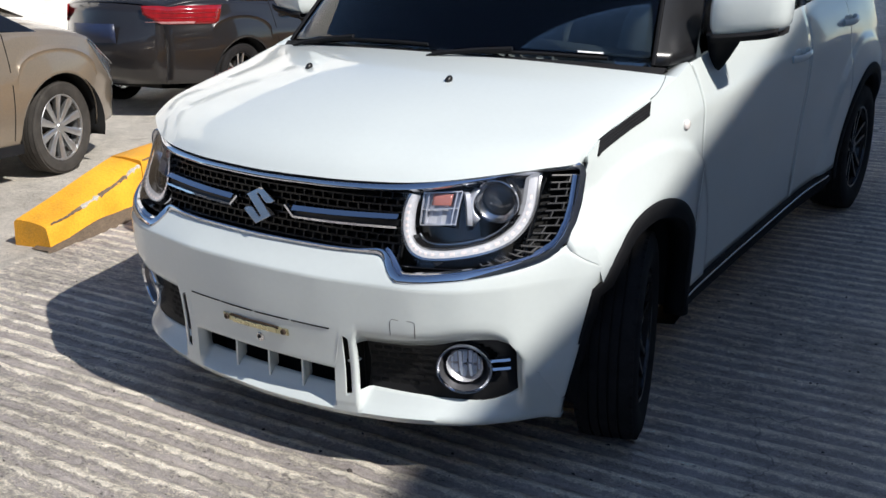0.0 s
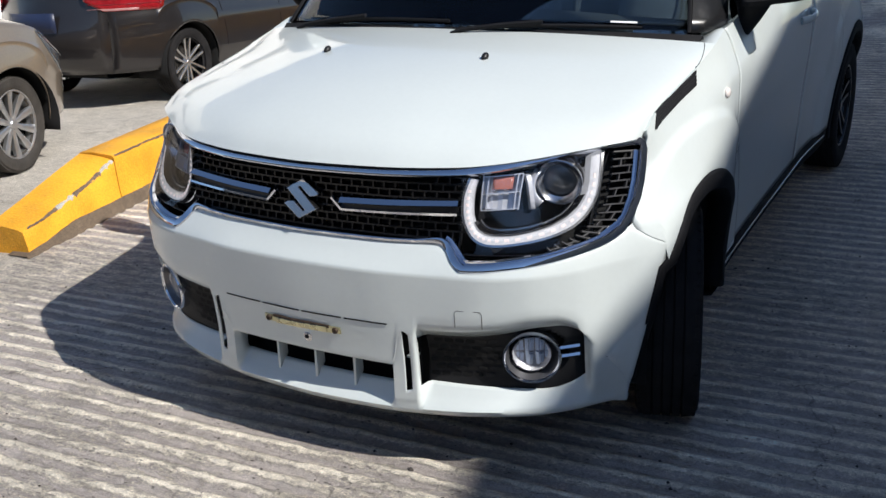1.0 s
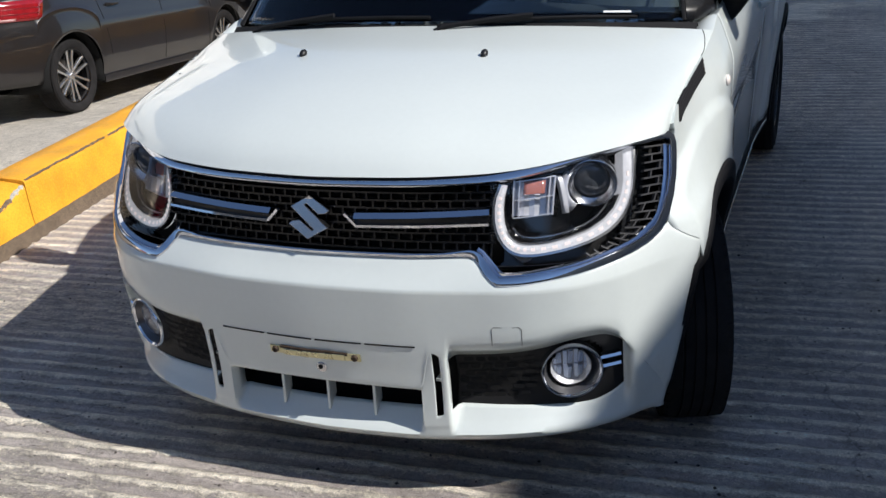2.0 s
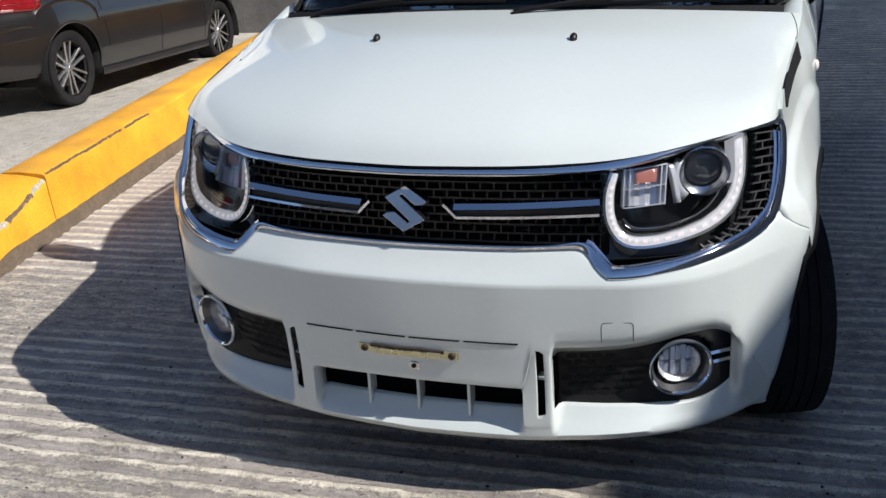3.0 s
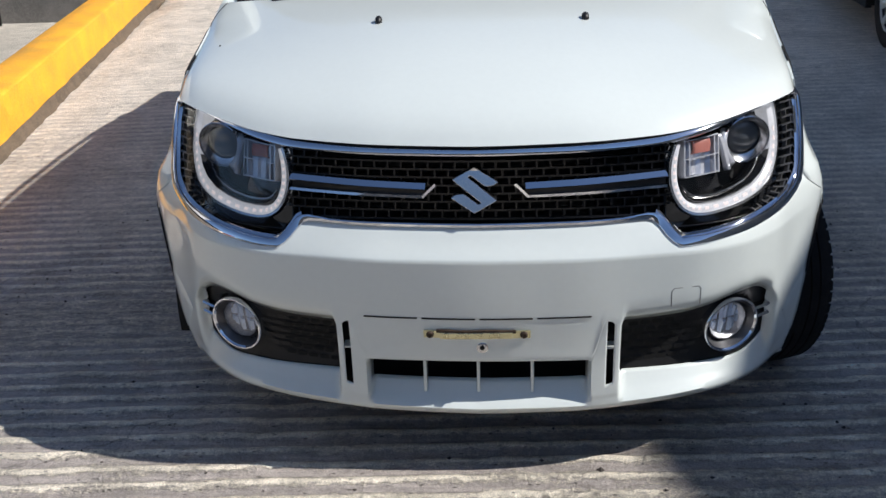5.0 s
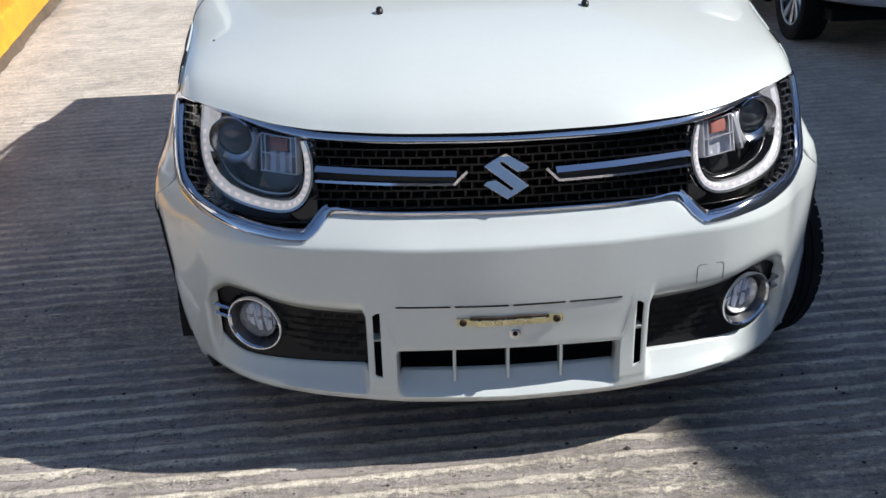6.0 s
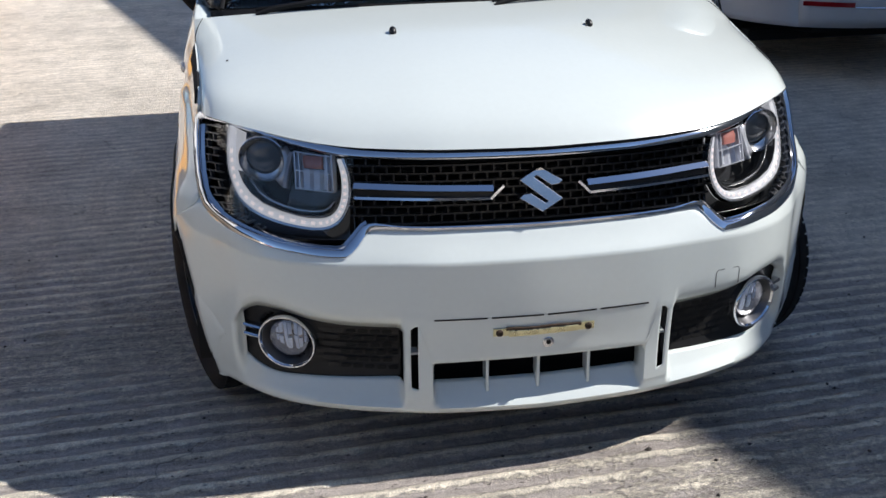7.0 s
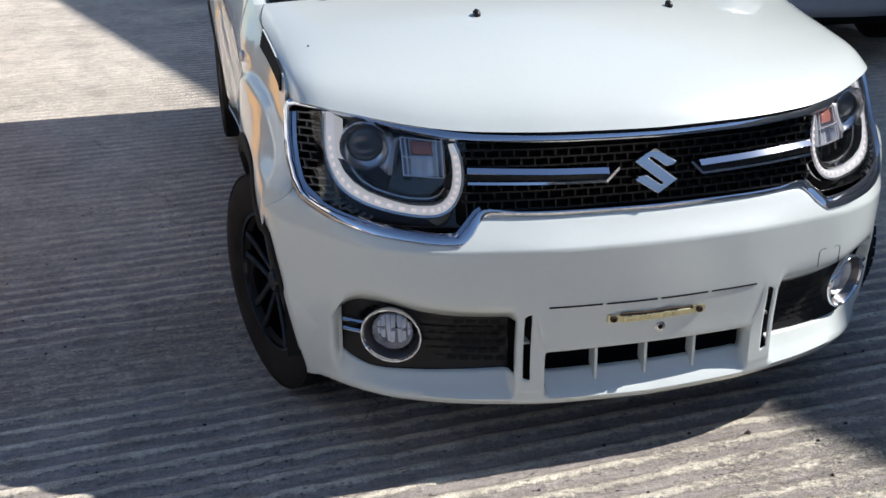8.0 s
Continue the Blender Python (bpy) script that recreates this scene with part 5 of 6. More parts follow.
def build_glasshouse():
    bm = bmesh.new()
    add_grid(bm, [[screen_point(w, t) for w in steps(-1, 1, 30)] for t in steps(0, 1, 16)])
    ws = part("windscreen", bm, WINDSCREEN, car, "tinted curved windscreen", thick=0.005)
    # frit band along the foot, and cowl tray
    bm = bmesh.new()
    add_grid(bm, [[screen_point(w, t) + Vector((0, 0.008, -0.006)) for w in steps(-1, 1, 30)] for t in (0.0, 0.035, 0.07)])
    part("frit", bm, VOID, ws, "black ceramic edge of the glass", thick=0.002)
    bm = bmesh.new()
    add_grid(bm, [[screen_point(w, 0) + Vector((0, dy, dz)) for w in steps(-1.03, 1.03, 30)] for dy, dz in ((-0.05, -0.03), (-0.02, -0.012), (0.0, 0.004), (0.05, -0.03))])
    part("cowl", bm, CLADDING, car, "black cowl tray below the windscreen", thick=0.004)
    # paper sticker strip in the corner
    bm = bmesh.new()
    a, b = screen_point(0.70, 0.055), screen_point(0.80, 0.055)
    m = (a + b) / 2
    add_sweep(bm, [a + Vector((0, -0.01, 0.004)), m + Vector((0, -0.01, 0.004)), b + Vector((0, -0.01, 0.004))], [(-0.0035, -0.0006), (0.0035, -0.0006), (0.0035, 0.0006), (-0.0035, 0.0006)], normals=[(0, -0.6, 0.8)] * 3)
    part("sticker", bm, material("white_paper", (0.8, 0.8, 0.8), 0.8, vary=0.03, scale=40), ws, "white paper strip on the glass")
    # pillars, roof, rails
    for s in (-1, 1):
        bm = bmesh.new()
        rows = []
        for t in steps(0, 1, 14):
            p = screen_point(s, t)
            q = Vector((s * lerp(0.787, 0.66, t), lerp(1.24, 1.72, t), lerp(1.055, 1.49, t)))
            o = Vector((s * 0.014, -0.004, 0.004))
            rows.append([p + Vector((-s * 0.012, 0.0, 0.004)), p + Vector((-s * 0.004, -0.004, 0.01)), lerp(p, q, 0.3) + o, lerp(p, q, 0.65) + o, q + Vector((s * 0.004, 0, 0)), q + Vector((-s * 0.02, 0.01, 0))])
        add_grid(bm, rows)
        part("windscreen_pillar", bm, PILLAR, car, "gloss black windscreen pillar", thick=0.006)
        bm = bmesh.new()
        rows = []
        for t in steps(0.02, 1, 12):
            p = screen_point(s, t)
            q = Vector((s * lerp(0.787, 0.66, t), lerp(1.24, 1.72, t), lerp(1.055, 1.49, t)))
            o = Vector((-s * 0.020, 0.012, -0.004))
            rows.append([p + o + Vector((0, 0.004, 0)), lerp(p, q, 0.3) + o * 1.5, lerp(p, q, 0.7) + o * 1.5, q + o])
        add_grid(bm, rows)
        part("pillar_trim", bm, TRIM_CLOTH, car, "pale grey inner trim of the pillar", thick=0.006)
        bm = bmesh.new()
        add_sweep(bm, [screen_point(s, t) + Vector((-s * 0.012, -0.004, 0.009)) for t in steps(0, 1, 12)], oval(0.006, 0.004, 8), normals=[(0, -0.6, 0.8)] * 13)
        part("pillar_seal", bm, CLADDING, car, "black rubber windscreen seal")
        # side glass
        for y0, y1, nm in ((1.28, 2.36, "front_window"), (2.44, 3.02, "rear_window"), (3.10, 3.42, "quarter_window")):
            bm = bmesh.new()
            rows = []
            for y in steps(y0, y1, 10):
                zb = shoulder(y) + 0.004
                zt = min(1.50, 1.06 + (y - 1.24) * 0.90) if y < 1.74 else 1.50
                rows.append([(s * lerp(side(y, zb) - 0.006, 0.66, (z - zb) / max(0.05, 1.5 - zb)), y, z) for z in steps(zb, max(zb + 0.01, zt), 6)])
            add_grid(bm, rows)
            part(nm, bm, WINDSCREEN if nm == "front_window" else PRIVACY, car, "tinted side glass", thick=0.004)
        bm = bmesh.new()
        for y in (2.40, 3.06):
            rows = []
            for z in steps(shoulder(y), 1.50, 6):
                w = lerp(side(y, shoulder(y)) - 0.004, 0.662, (z - shoulder(y)) / (1.5 - shoulder(y)))
                rows.append([(s * w, y - 0.045, z), (s * (w + 0.004), y - 0.03, z), (s * (w + 0.004), y + 0.03, z), (s * w, y + 0.045, z)])
            add_grid(bm, rows)
        part("door_pillar", bm, GLOSS_BLACK, car, "black door pillars", thick=0.004)
        bm = bmesh.new()
        rows = []
        for y in steps(3.40, 3.90, 8):
            zb = shoulder(y)
            zt = lerp(1.52, 1.30, (y - 3.40) / 0.50)
            rows.append([(s * lerp(side(y, zb), 0.66 - 0.3 * max(0, y - 3.5), k), y, lerp(zb, zt, k)) for k in steps(0, 1, 6)])
        add_grid(bm, rows)
        part("rear_pillar", bm, WHITE, car, "white rear pillar", thick=0.004)
        bm = bmesh.new()
        pts = [(s * 0.60, y, ROOF_Z(y) + 0.03 * math.sin(math.pi * (y - 1.75) / 1.6) ** 0.4 - 0.015) for y in steps(1.76, 3.34, 16)]
        add_sweep(bm, pts, oval(0.014, 0.012, 8))
        part("roof_rail", bm, CLADDING, car, "black roof rail")
    bm = bmesh.new()
    rows = []
    for y in steps(1.50, 3.98, 24):
        rows.append([(w * 0.668, y + 0.10 * abs(w) ** 2 * (1 if y < 1.6 else 0), ROOF_Z(y) - 0.085 * abs(w) ** 3) for w in steps(-1, 1, 20)])
    add_grid(bm, rows)
    part("roof", bm, WHITE, car, "white roof panel with rear spoiler", thick=0.01)
    # tailgate and rear bumper close the back
    bm = bmesh.new()
    rows = []
    for z, y, w in ((1.50, 3.77, 0.62), (1.35, 3.87, 0.64), (1.15, 3.95, 0.68), (1.0, 3.97, 0.71), (0.75, 4.0, 0.745), (0.5, 4.01, 0.74), (0.3, 3.98, 0.72), (0.22, 3.92, 0.70)):
        rows.append([(k * w, y - 0.10 * abs(k) ** 4, z) for k in steps(-1, 1, 16)])
    add_grid(bm, rows)
    part("tailgate", bm, WHITE, car, "white tailgate and rear bumper", thick=0.01)
    bm = bmesh.new()
    add_box(bm, (0, 2.0, 0.21), (1.36, 2.9, 0.04))
    part("underbody", bm, VOID, car, "dark underbody", bevel=0.01)
    bm = bmesh.new()
    rows = [[(x, nose(x, 0.24) + dy, z) for x in steps(-0.66, 0.66, 12)] for dy, z in ((0.05, 0.222), (0.12, 0.226), (0.25, 0.25), (0.4, 0.23))]
    add_grid(bm, rows)
    part("splash_shield", bm, VOID, car, "black splash shield under the bumper", thick=0.006)
    return ws


windscreen = build_glasshouse()


def build_cabin():
    bm = bmesh.new()
    rows = []
    for y, z in ((0.98, 1.045), (1.12, 1.062), (1.32, 1.06), (1.42, 1.03), (1.46, 0.92), (1.44, 0.7)):
        rows.append([(x, y + 0.06 * (abs(x) / 0.7) ** 2, z + 0.02 * math.cos(x * 4)) for x in steps(-0.70, 0.70, 16)])
    add_grid(bm, rows)
    dash = part("dashboard", bm, DASH, car, "charcoal dashboard", thick=0.01)
    bm = bmesh.new()
    pts = [(0.36 + 0.185 * math.cos(a), 1.56 + 0.07 * math.sin(a), 1.06 + 0.17 * math.sin(a)) for a in steps(0, 2 * math.pi, 32)[:-1]]
    add_sweep(bm, pts, oval(0.014, 0.014, 8), closed=True, normals=[(0, -0.9, 0.4)] * 32)
    part("steering_wheel", bm, DASH, car, "charcoal steering wheel")
    bm = bmesh.new()
    add_box(bm, (0.02, 1.36, 1.10), (0.24, 0.03, 0.10))
    part("centre_screen", bm, GLOSS_BLACK, dash, "black centre screen", bevel=0.01)
    for x in (-0.36, 0.36):
        for y in (2.05, 2.85):
            bm = bmesh.new()
            rows = []
            for z, yy, w, th in ((0.62, 0.0, 0.24, 0.10), (0.85, 0.04, 0.25, 0.11), (1.05, 0.10, 0.22, 0.10), (1.16, 0.14, 0.15, 0.07), (1.20, 0.155, 0.06, 0.04), (1.22, 0.16, 0.12, 0.06), (1.32, 0.19, 0.13, 0.07), (1.40, 0.215, 0.10, 0.05), (1.41, 0.22, 0.02, 0.02)):
                rows.append([(x + w * c, y + yy + th * d, z) for c, d in oval(1, 0.5, 14)])
            vs = add_grid(bm, rows, closed=True)
            bm.faces.new(vs[-1])
            seat = part("seat", bm, SEAT, car, "grey cloth seat with headrest")
            bm = bmesh.new()
            add_box(bm, (x, y - 0.18, 0.56), (0.48, 0.5, 0.16))
            part("cushion", bm, SEAT, seat, bevel=0.04)
    # cabin floor and inner walls keep the inside dark
    bm = bmesh.new()
    add_box(bm, (0, 2.4, 0.40), (1.4, 2.3, 0.02))
    part("cabin_floor", bm, DASH, car, "dark cabin floor")
    for s in (-1, 1):
        bm = bmesh.new()
        add_box(bm, (s * 0.74, 2.35, 0.72), (0.02, 2.3, 0.62))
        part("door_trim", bm, DASH, car, "charcoal inner door trim", bevel=0.006)
    # inside mirror
    bm = bmesh.new()
    bmesh.ops.create_uvsphere(bm, u_segments=20, v_segments=10, radius=1.0)
    bmesh.ops.transform(bm, matrix=Matrix.Translation((0, 1.48, 1.40)) @ Matrix.Diagonal((0.11, 0.02, 0.035, 1)), verts=bm.verts)
    part("inside_mirror", bm, DASH, car, "black inside mirror")


build_cabin()


def build_wipers():
    for x0, t0, x1, t1 in ((-0.62, 0.0, 0.02, 0.06), (0.05, 0.0, 0.60, 0.045)):
        bm = bmesh.new()
        n = 14
        pts, nor = [], []
        for k in steps(0, 1, n):
            x = lerp(x0, x1, k)
            p = screen_point(x / 0.73, lerp(t0, t1, math.sin(k * math.pi) * 0.3 + k * 0.7))
            pts.append(p + Vector((0, -0.016, 0.004)))
            nor.append((0, -0.6, 0.8))
        add_sweep(bm, pts, [(-0.005, -0.004), (0.005, -0.004), (0.003, 0.003), (-0.002, 0.004)], normals=nor)
        w = part("wiper", bm, CLADDING, car, "black wiper blade lying on the glass")
        bm = bmesh.new()
        a = pts[0] + Vector((0, -0.03, -0.01))
        b = pts[n // 2] + Vector((0, -0.008, 0.012))
        add_sweep(bm, [a, lerp(a, b, 0.15) + Vector((0, 0, 0.008)), lerp(a, b, 0.6) + Vector((0, 0, 0.006)), b], [(-0.007, -0.004), (0.007, -0.004), (0.004, 0.005), (-0.004, 0.005)], normals=[(0, -0.6, 0.8)] * 4)
        part("wiper_arm", bm, CLADDING, w, "black wiper arm")


build_wipers()


def build_mirror(s):
    """A boxy white shell with a flat black underside, on a wedge foot that stands on the door."""
    x0, x1, zc = 0.818, 1.036, 1.184

    def ring(t, k, low=0.0):
        x = lerp(x0, x1, t)
        out = []
        for a in steps(0, 2 * math.pi, 32)[:-1]:
            c, d = math.cos(a), math.sin(a)
            yy = math.copysign(abs(c) ** 0.7, c) * (0.085 if c < 0 else 0.045) * k
            zz = math.copysign(abs(d) ** 0.6, d) * 0.084 * k * (1.0 if d > 0 else 0.95)
            out.append((s * x, 1.315 + yy + 0.055 * t, zc + zz + 0.022 * t))
        return out

    bm = bmesh.new()
    rows = [ring(t, k) for t, k in ((0.0, 0.45), (0.02, 0.70), (0.07, 0.88), (0.16, 0.97), (0.35, 1.0), (0.6, 0.99), (0.80, 0.93), (0.92, 0.82), (0.98, 0.62), (1.0, 0.35))]
    vs = add_grid(bm, rows, closed=True)
    bm.faces.new(vs[0])
    bm.faces.new(vs[-1][::-1])
    mirror = part("door_mirror", bm, WHITE, car, "white door mirror on a black foot")
    bm = bmesh.new()
    rows = []
    for t in steps(0.05, 0.93, 12):
        x, zb = s * lerp(x0, x1, t), zc - 0.080 * (1 - 0.35 * max(0, t - 0.75) - 0.2 * max(0, 0.2 - t)) + 0.022 * t
        yc, g = 1.315 + 0.055 * t, 1 - 0.5 * abs(t - 0.45) ** 2
        rows.append([(x, yc - 0.080 * g, zb + 0.022), (x, yc - 0.086 * g, zb + 0.012), (x, yc - 0.076 * g, zb - 0.003), (x, yc - 0.02, zb - 0.006), (x, yc + 0.04 * g, zb - 0.003), (x, yc + 0.048 * g, zb + 0.014)])
    add_grid(bm, rows)
    part("lower_cover", bm, CLADDING, mirror, "black lower edge", thick=0.004)
    # wedge foot
    bm = bmesh.new()
    rows = []
    for t in steps(0, 1, 8):
        cx, cy, z = lerp(0.806, 0.852, t ** 0.8), lerp(1.365, 1.320, t), lerp(1.000, 1.122, t)
        rx, ry = lerp(0.016, 0.058, t), lerp(0.026, 0.060, t)
        rows.append([(s * (cx + rx * math.cos(a)), cy + ry * math.sin(a), z) for a in steps(0, 2 * math.pi, 14)[:-1]])
    vs = add_grid(bm, rows, closed=True)
    bm.faces.new(vs[0])
    bm.faces.new(vs[-1][::-1])
    part("foot", bm, CLADDING, mirror, "black wedge-shaped mirror foot")
    bm = bmesh.new()
    add_grid(bm, [[(s * lerp(x0 + 0.02, x1 - 0.02, t), 1.315 + 0.055 * t + 0.047, zc + z + 0.022 * t) for z in (-0.06, 0, 0.06)] for t in steps(0, 1, 6)])
    part("mirror_glass", bm, CHROME, mirror, "mirror glass", thick=0.003)


for side_sign in (-1, 1):
    build_mirror(side_sign)


# ---- wheels ----
def wheel(parent, m, radius, width, rim_r, tyre_mat, rim_mat, style, barrel=None, spokes=8):
    """A tyre with grooved tread and a spoked rim; the local x axis points outward."""
    bm = bmesh.new()
    w = width / 2
    prof = [(rim_r - 0.008, -w * 0.78), (rim_r + 0.01, -w * 0.9), (lerp(rim_r, radius, 0.45), -w), (lerp(rim_r, radius, 0.8), -w * 0.97), (radius - 0.008, -w * 0.86), (radius - 0.002, -w * 0.74)]
    for g in (-0.45, -0.15, 0.15, 0.45):
        prof += [(radius, (g - 0.1) * w), (radius, (g - 0.032) * w), (radius - 0.007, (g - 0.026) * w), (radius - 0.007, (g + 0.026) * w), (radius, (g + 0.032) * w)]
    prof += [(radius - 0.002, w * 0.74), (radius - 0.008, w * 0.86), (lerp(rim_r, radius, 0.8), w * 0.97), (lerp(rim_r, radius, 0.45), w), (rim_r + 0.012, w * 0.9), (rim_r - 0.008, w * 0.78), (rim_r - 0.02, w * 0.6)]
    add_lathe(bm, prof, m, 64)
    tyre = part("wheel", bm, tyre_mat, parent, "ribbed black tyre")
    # shoulder blocks
    bm = bmesh.new()
    for s in (-1, 1):
        for k in range(56):
            a = 2 * math.pi * k / 56
            add_box(bm, (s * w * 0.79, 0, radius - 0.0062), (w * 0.20, 2 * math.pi * radius / 56 * 0.80, 0.006), m @ Euler((a, 0, 0)).to_matrix().to_4x4())
    part("tread", bm, tyre_mat, tyre, smooth=False)["kind"] = "stuff"
    bm = bmesh.new()
    add_lathe(bm, [(rim_r + 0.004, w * 0.80), (rim_r, w * 0.86), (rim_r - 0.008, w * 0.84), (rim_r - 0.014, w * 0.6), (rim_r - 0.03, -w * 0.5), (rim_r - 0.03, -w * 0.8)], m, 64)
    rim = part("rim", bm, barrel or rim_mat, tyre, "alloy rim")
    bm = bmesh.new()
    add_lathe(bm, [(0.0001, -w * 0.1), (0.14, -w * 0.12), (0.145, -w * 0.3)], m, 40)
    part("brake_disc", bm, DISC, tyre, "dull brake disc")
    for k in range(spokes):
        rot = m @ Euler((2 * math.pi * k / spokes, 0, 0)).to_matrix().to_4x4()
        bm = bmesh.new()
        inner_w, outer_w = (0.014, 0.029) if style == "broad" else (0.009, 0.011)
        pairs = [0.0] if style == "broad" else [-0.031, 0.031]
        for off in pairs:
            rows = []
            for r, x in ((0.03, w * 0.62), (0.08, w * 0.66), (rim_r * 0.65, w * 0.70), (rim_r - 0.006, w * 0.80)):
                t = (r - 0.03) / (rim_r - 0.036)
                hw = lerp(inner_w, outer_w, t)
                o = off * lerp(0.55, 1.25, t)
                rows.append([rot @ Vector((x - 0.03, o - hw * 0.8, r)), rot @ Vector((x - 0.004, o - hw, r)), rot @ Vector((x, o - hw * 0.7, r)), rot @ Vector((x, o + hw * 0.7, r)), rot @ Vector((x - 0.004, o + hw, r)), rot @ Vector((x - 0.03, o + hw * 0.8, r))])
            add_grid(bm, rows, closed=True)
        part("spoke", bm, rim_mat, tyre)
    bm = bmesh.new()
    add_lathe(bm, [(0.0001, w * 0.72), (0.026, w * 0.72), (0.030, w * 0.68), (0.034, w * 0.5), (0.05, w * 0.3)], m, 28)
    part("hub_cap", bm, rim_mat, tyre, "round hub cap")
    return tyre


STEER = 17.0
for s in (-1, 1):
    turn = pose(s * 0.772, HUB_F, HUB_Z - 0.001, 0, 0, STEER + (180 if s < 0 else 0))
    wheel(car, turn, 0.311, 0.178, 0.20, RUBBER, DARK_ALLOY, "split", spokes=5)
    wheel(car, pose(s * 0.762, HUB_R, HUB_Z - 0.002, 0, 0, 180 if s < 0 else 0), 0.308, 0.178, 0.20, RUBBER, DARK_ALLOY, "split", spokes=5)


# ---- parked cars ----
PALE_RED = material("pale_red_lens", (0.42, 0.20, 0.19), 0.2, coat=1.0, vary=0.15, scale=30)
DARK_RED = material("dark_red_lens", (0.16, 0.008, 0.01), 0.2, coat=1.0, vary=0.15, scale=30)

def sedan(name, m, paint, w, wb, label, rim_mat, style, spokes, rim_r=0.205, tyre=RUBBER_DUSTY, barrel=None, steer=0.0, clear=0.24, tail=-0.88):
    """A parked saloon. Its own y axis points ahead; its rear hubs stand at y = 0."""
    body_car = thing(name, m, label, "car", "parked cars")
    rear, front, hub_z, r_tyre, arch = tail, wb + 0.75, 0.305, 0.305, 0.365
    half = w / 2
    length = front - rear

    def plan(y):
        e = min((y - rear) / 0.75, (front - y) / 0.95, 1.0)
        return half * (0.66 + 0.34 * (1 - (1 - max(0.0, e)) ** 2.6))

    belt = curve([rear, rear + 0.25, 0.0, wb * 0.5, wb - 0.2, wb + 0.3, front - 0.25, front], [0.93, 0.985, 0.97, 0.945, 0.925, 0.88, 0.76, 0.66])
    deck = curve([rear, rear + 0.2, rear + 0.5, 0.2, wb * 0.55, wb - 0.15, wb + 0.3, front - 0.3, front], [0.97, 1.06, 1.09, 1.06, 1.02, 1.03, 0.97, 0.83, 0.68])

    def low(y):
        z = min(clear, 0.22) if 0.2 < y < wb - 0.2 else clear
        for hub in (0.0, wb):
            d = abs(y - hub)
            if d < arch:
                z = max(z, hub_z + math.sqrt(arch * arch - d * d) * 0.98)
        return z

    def width_at(y, z):
        t = (z - 0.22) / 0.75
        return plan(y) * (0.955 + 0.075 * math.sin(math.pi * min(1, max(0, t * 0.9 + 0.08))) - 0.03 * max(0, t - 0.7))

    def round_end(k):
        return 0.25 * (1 - abs(k) ** 2.0)

    ys = sorted(set(round(v, 4) for v in steps(rear, front, 70)) | {round(h - arch * math.cos(math.pi * k / 24), 4) for h in (0.0, wb) for k in range(25)})
    for s in (-1, 1):
        bm = bmesh.new()
        cols = []
        for y in ys:
            lo, hi = low(y), belt(y)
            cols.append([(s * (width_at(y, z) + (0.010 if abs(k - 0.62) < 0.02 else 0)), y, z) for k, z in ((k, lerp(lo, hi, k)) for k in steps(0, 1, 16))])
        add_grid(bm, cols)
        part("side_panel", bm, paint, body_car, "metallic painted body side", thick=0.01)
    # deck: hood, and boot lid, from side to side
    bm = bmesh.new()
    rows = []
    for y in ys:
        wd, zb, zd = width_at(y, belt(y)), belt(y), deck(y)
        rows.append([(k * wd, y, zb + (zd - zb) * (1 - abs(k) ** 2.5)) for k in steps(-1, 1, 18)])
    add_grid(bm, rows)
    part("deck", bm, paint, body_car, "painted hood and boot lid", thick=0.006)
    for y, sgn, nm, zb, zd in ((rear, -1, "rear_bumper", belt(rear), deck(rear)), (front, 1, "front_bumper", belt(front), deck(front))):
        bm = bmesh.new()
        rows = []
        n = 9
        for k in range(n + 1):
            t = k / n
            row = []
            for q in steps(-1, 1, 18):
                top = zb + (zd - zb) * (1 - abs(q) ** 2.5)
                z = lerp(clear, top, t)
                bulge = round_end(q) * (0.75 + 0.35 * math.sin(math.pi * min(1, t * 1.25)))
                row.append((q * width_at(y, z), y + sgn * bulge * (1 if 0 < t < 1 else 0.9), z))
            rows.append(row)
        add_grid(bm, rows)
        part(nm, bm, paint, body_car, "painted bumper", thick=0.01)
    # black lower lip of each bumper
    for y, sgn in ((rear, -1), (front, 1)) if clear < 0.27 else ():
        bm = bmesh.new()
        pts = [(q * plan(y) * 0.985, y + sgn * (round_end(q) * 0.8), 0.225) for q in steps(-1, 1, 16)]
        add_sweep(bm, pts, [(-0.03, -0.03), (0.03, -0.03), (0.03, 0.025), (-0.03, 0.025)])
        part("lower_lip", bm, CLADDING, body_car, "black lower bumper lip")
    # glasshouse
    y0, y1, y2, y3 = rear + 0.55, 0.35, wb - 1.05, wb - 0.1
    roof = 1.44
    bm = bmesh.new()
    rows = []
    for y in steps(y1 - 0.1, y2 + 0.1, 14):
        z = roof - 0.05 * ((y - (y1 + y2) / 2) / (y2 - y1)) ** 2 * 4
        rows.append([(k * half * 0.70, y, z - 0.06 * abs(k) ** 3) for k in steps(-1, 1, 12)])
    add_grid(bm, rows)
    part("roof", bm, paint, body_car, "painted roof", thick=0.02)
    for a, b, nm in ((y2 + 0.1, y3, "windscreen"), (y1 - 0.1, y0, "rear_window")):
        bm = bmesh.new()
        rows = []
        for t in steps(0, 1, 8):
            rows.append([(k * lerp(half * 0.68, half * 0.80, t), lerp(a, b, t), lerp(roof - 0.05 - 0.05 * abs(k) ** 3, deck(b) - 0.01, t)) for k in steps(-1, 1, 12)])
        add_grid(bm, rows)
        part(nm, bm, GLOSS_BLACK, body_car, "dark reflecting glass", thick=0.006)
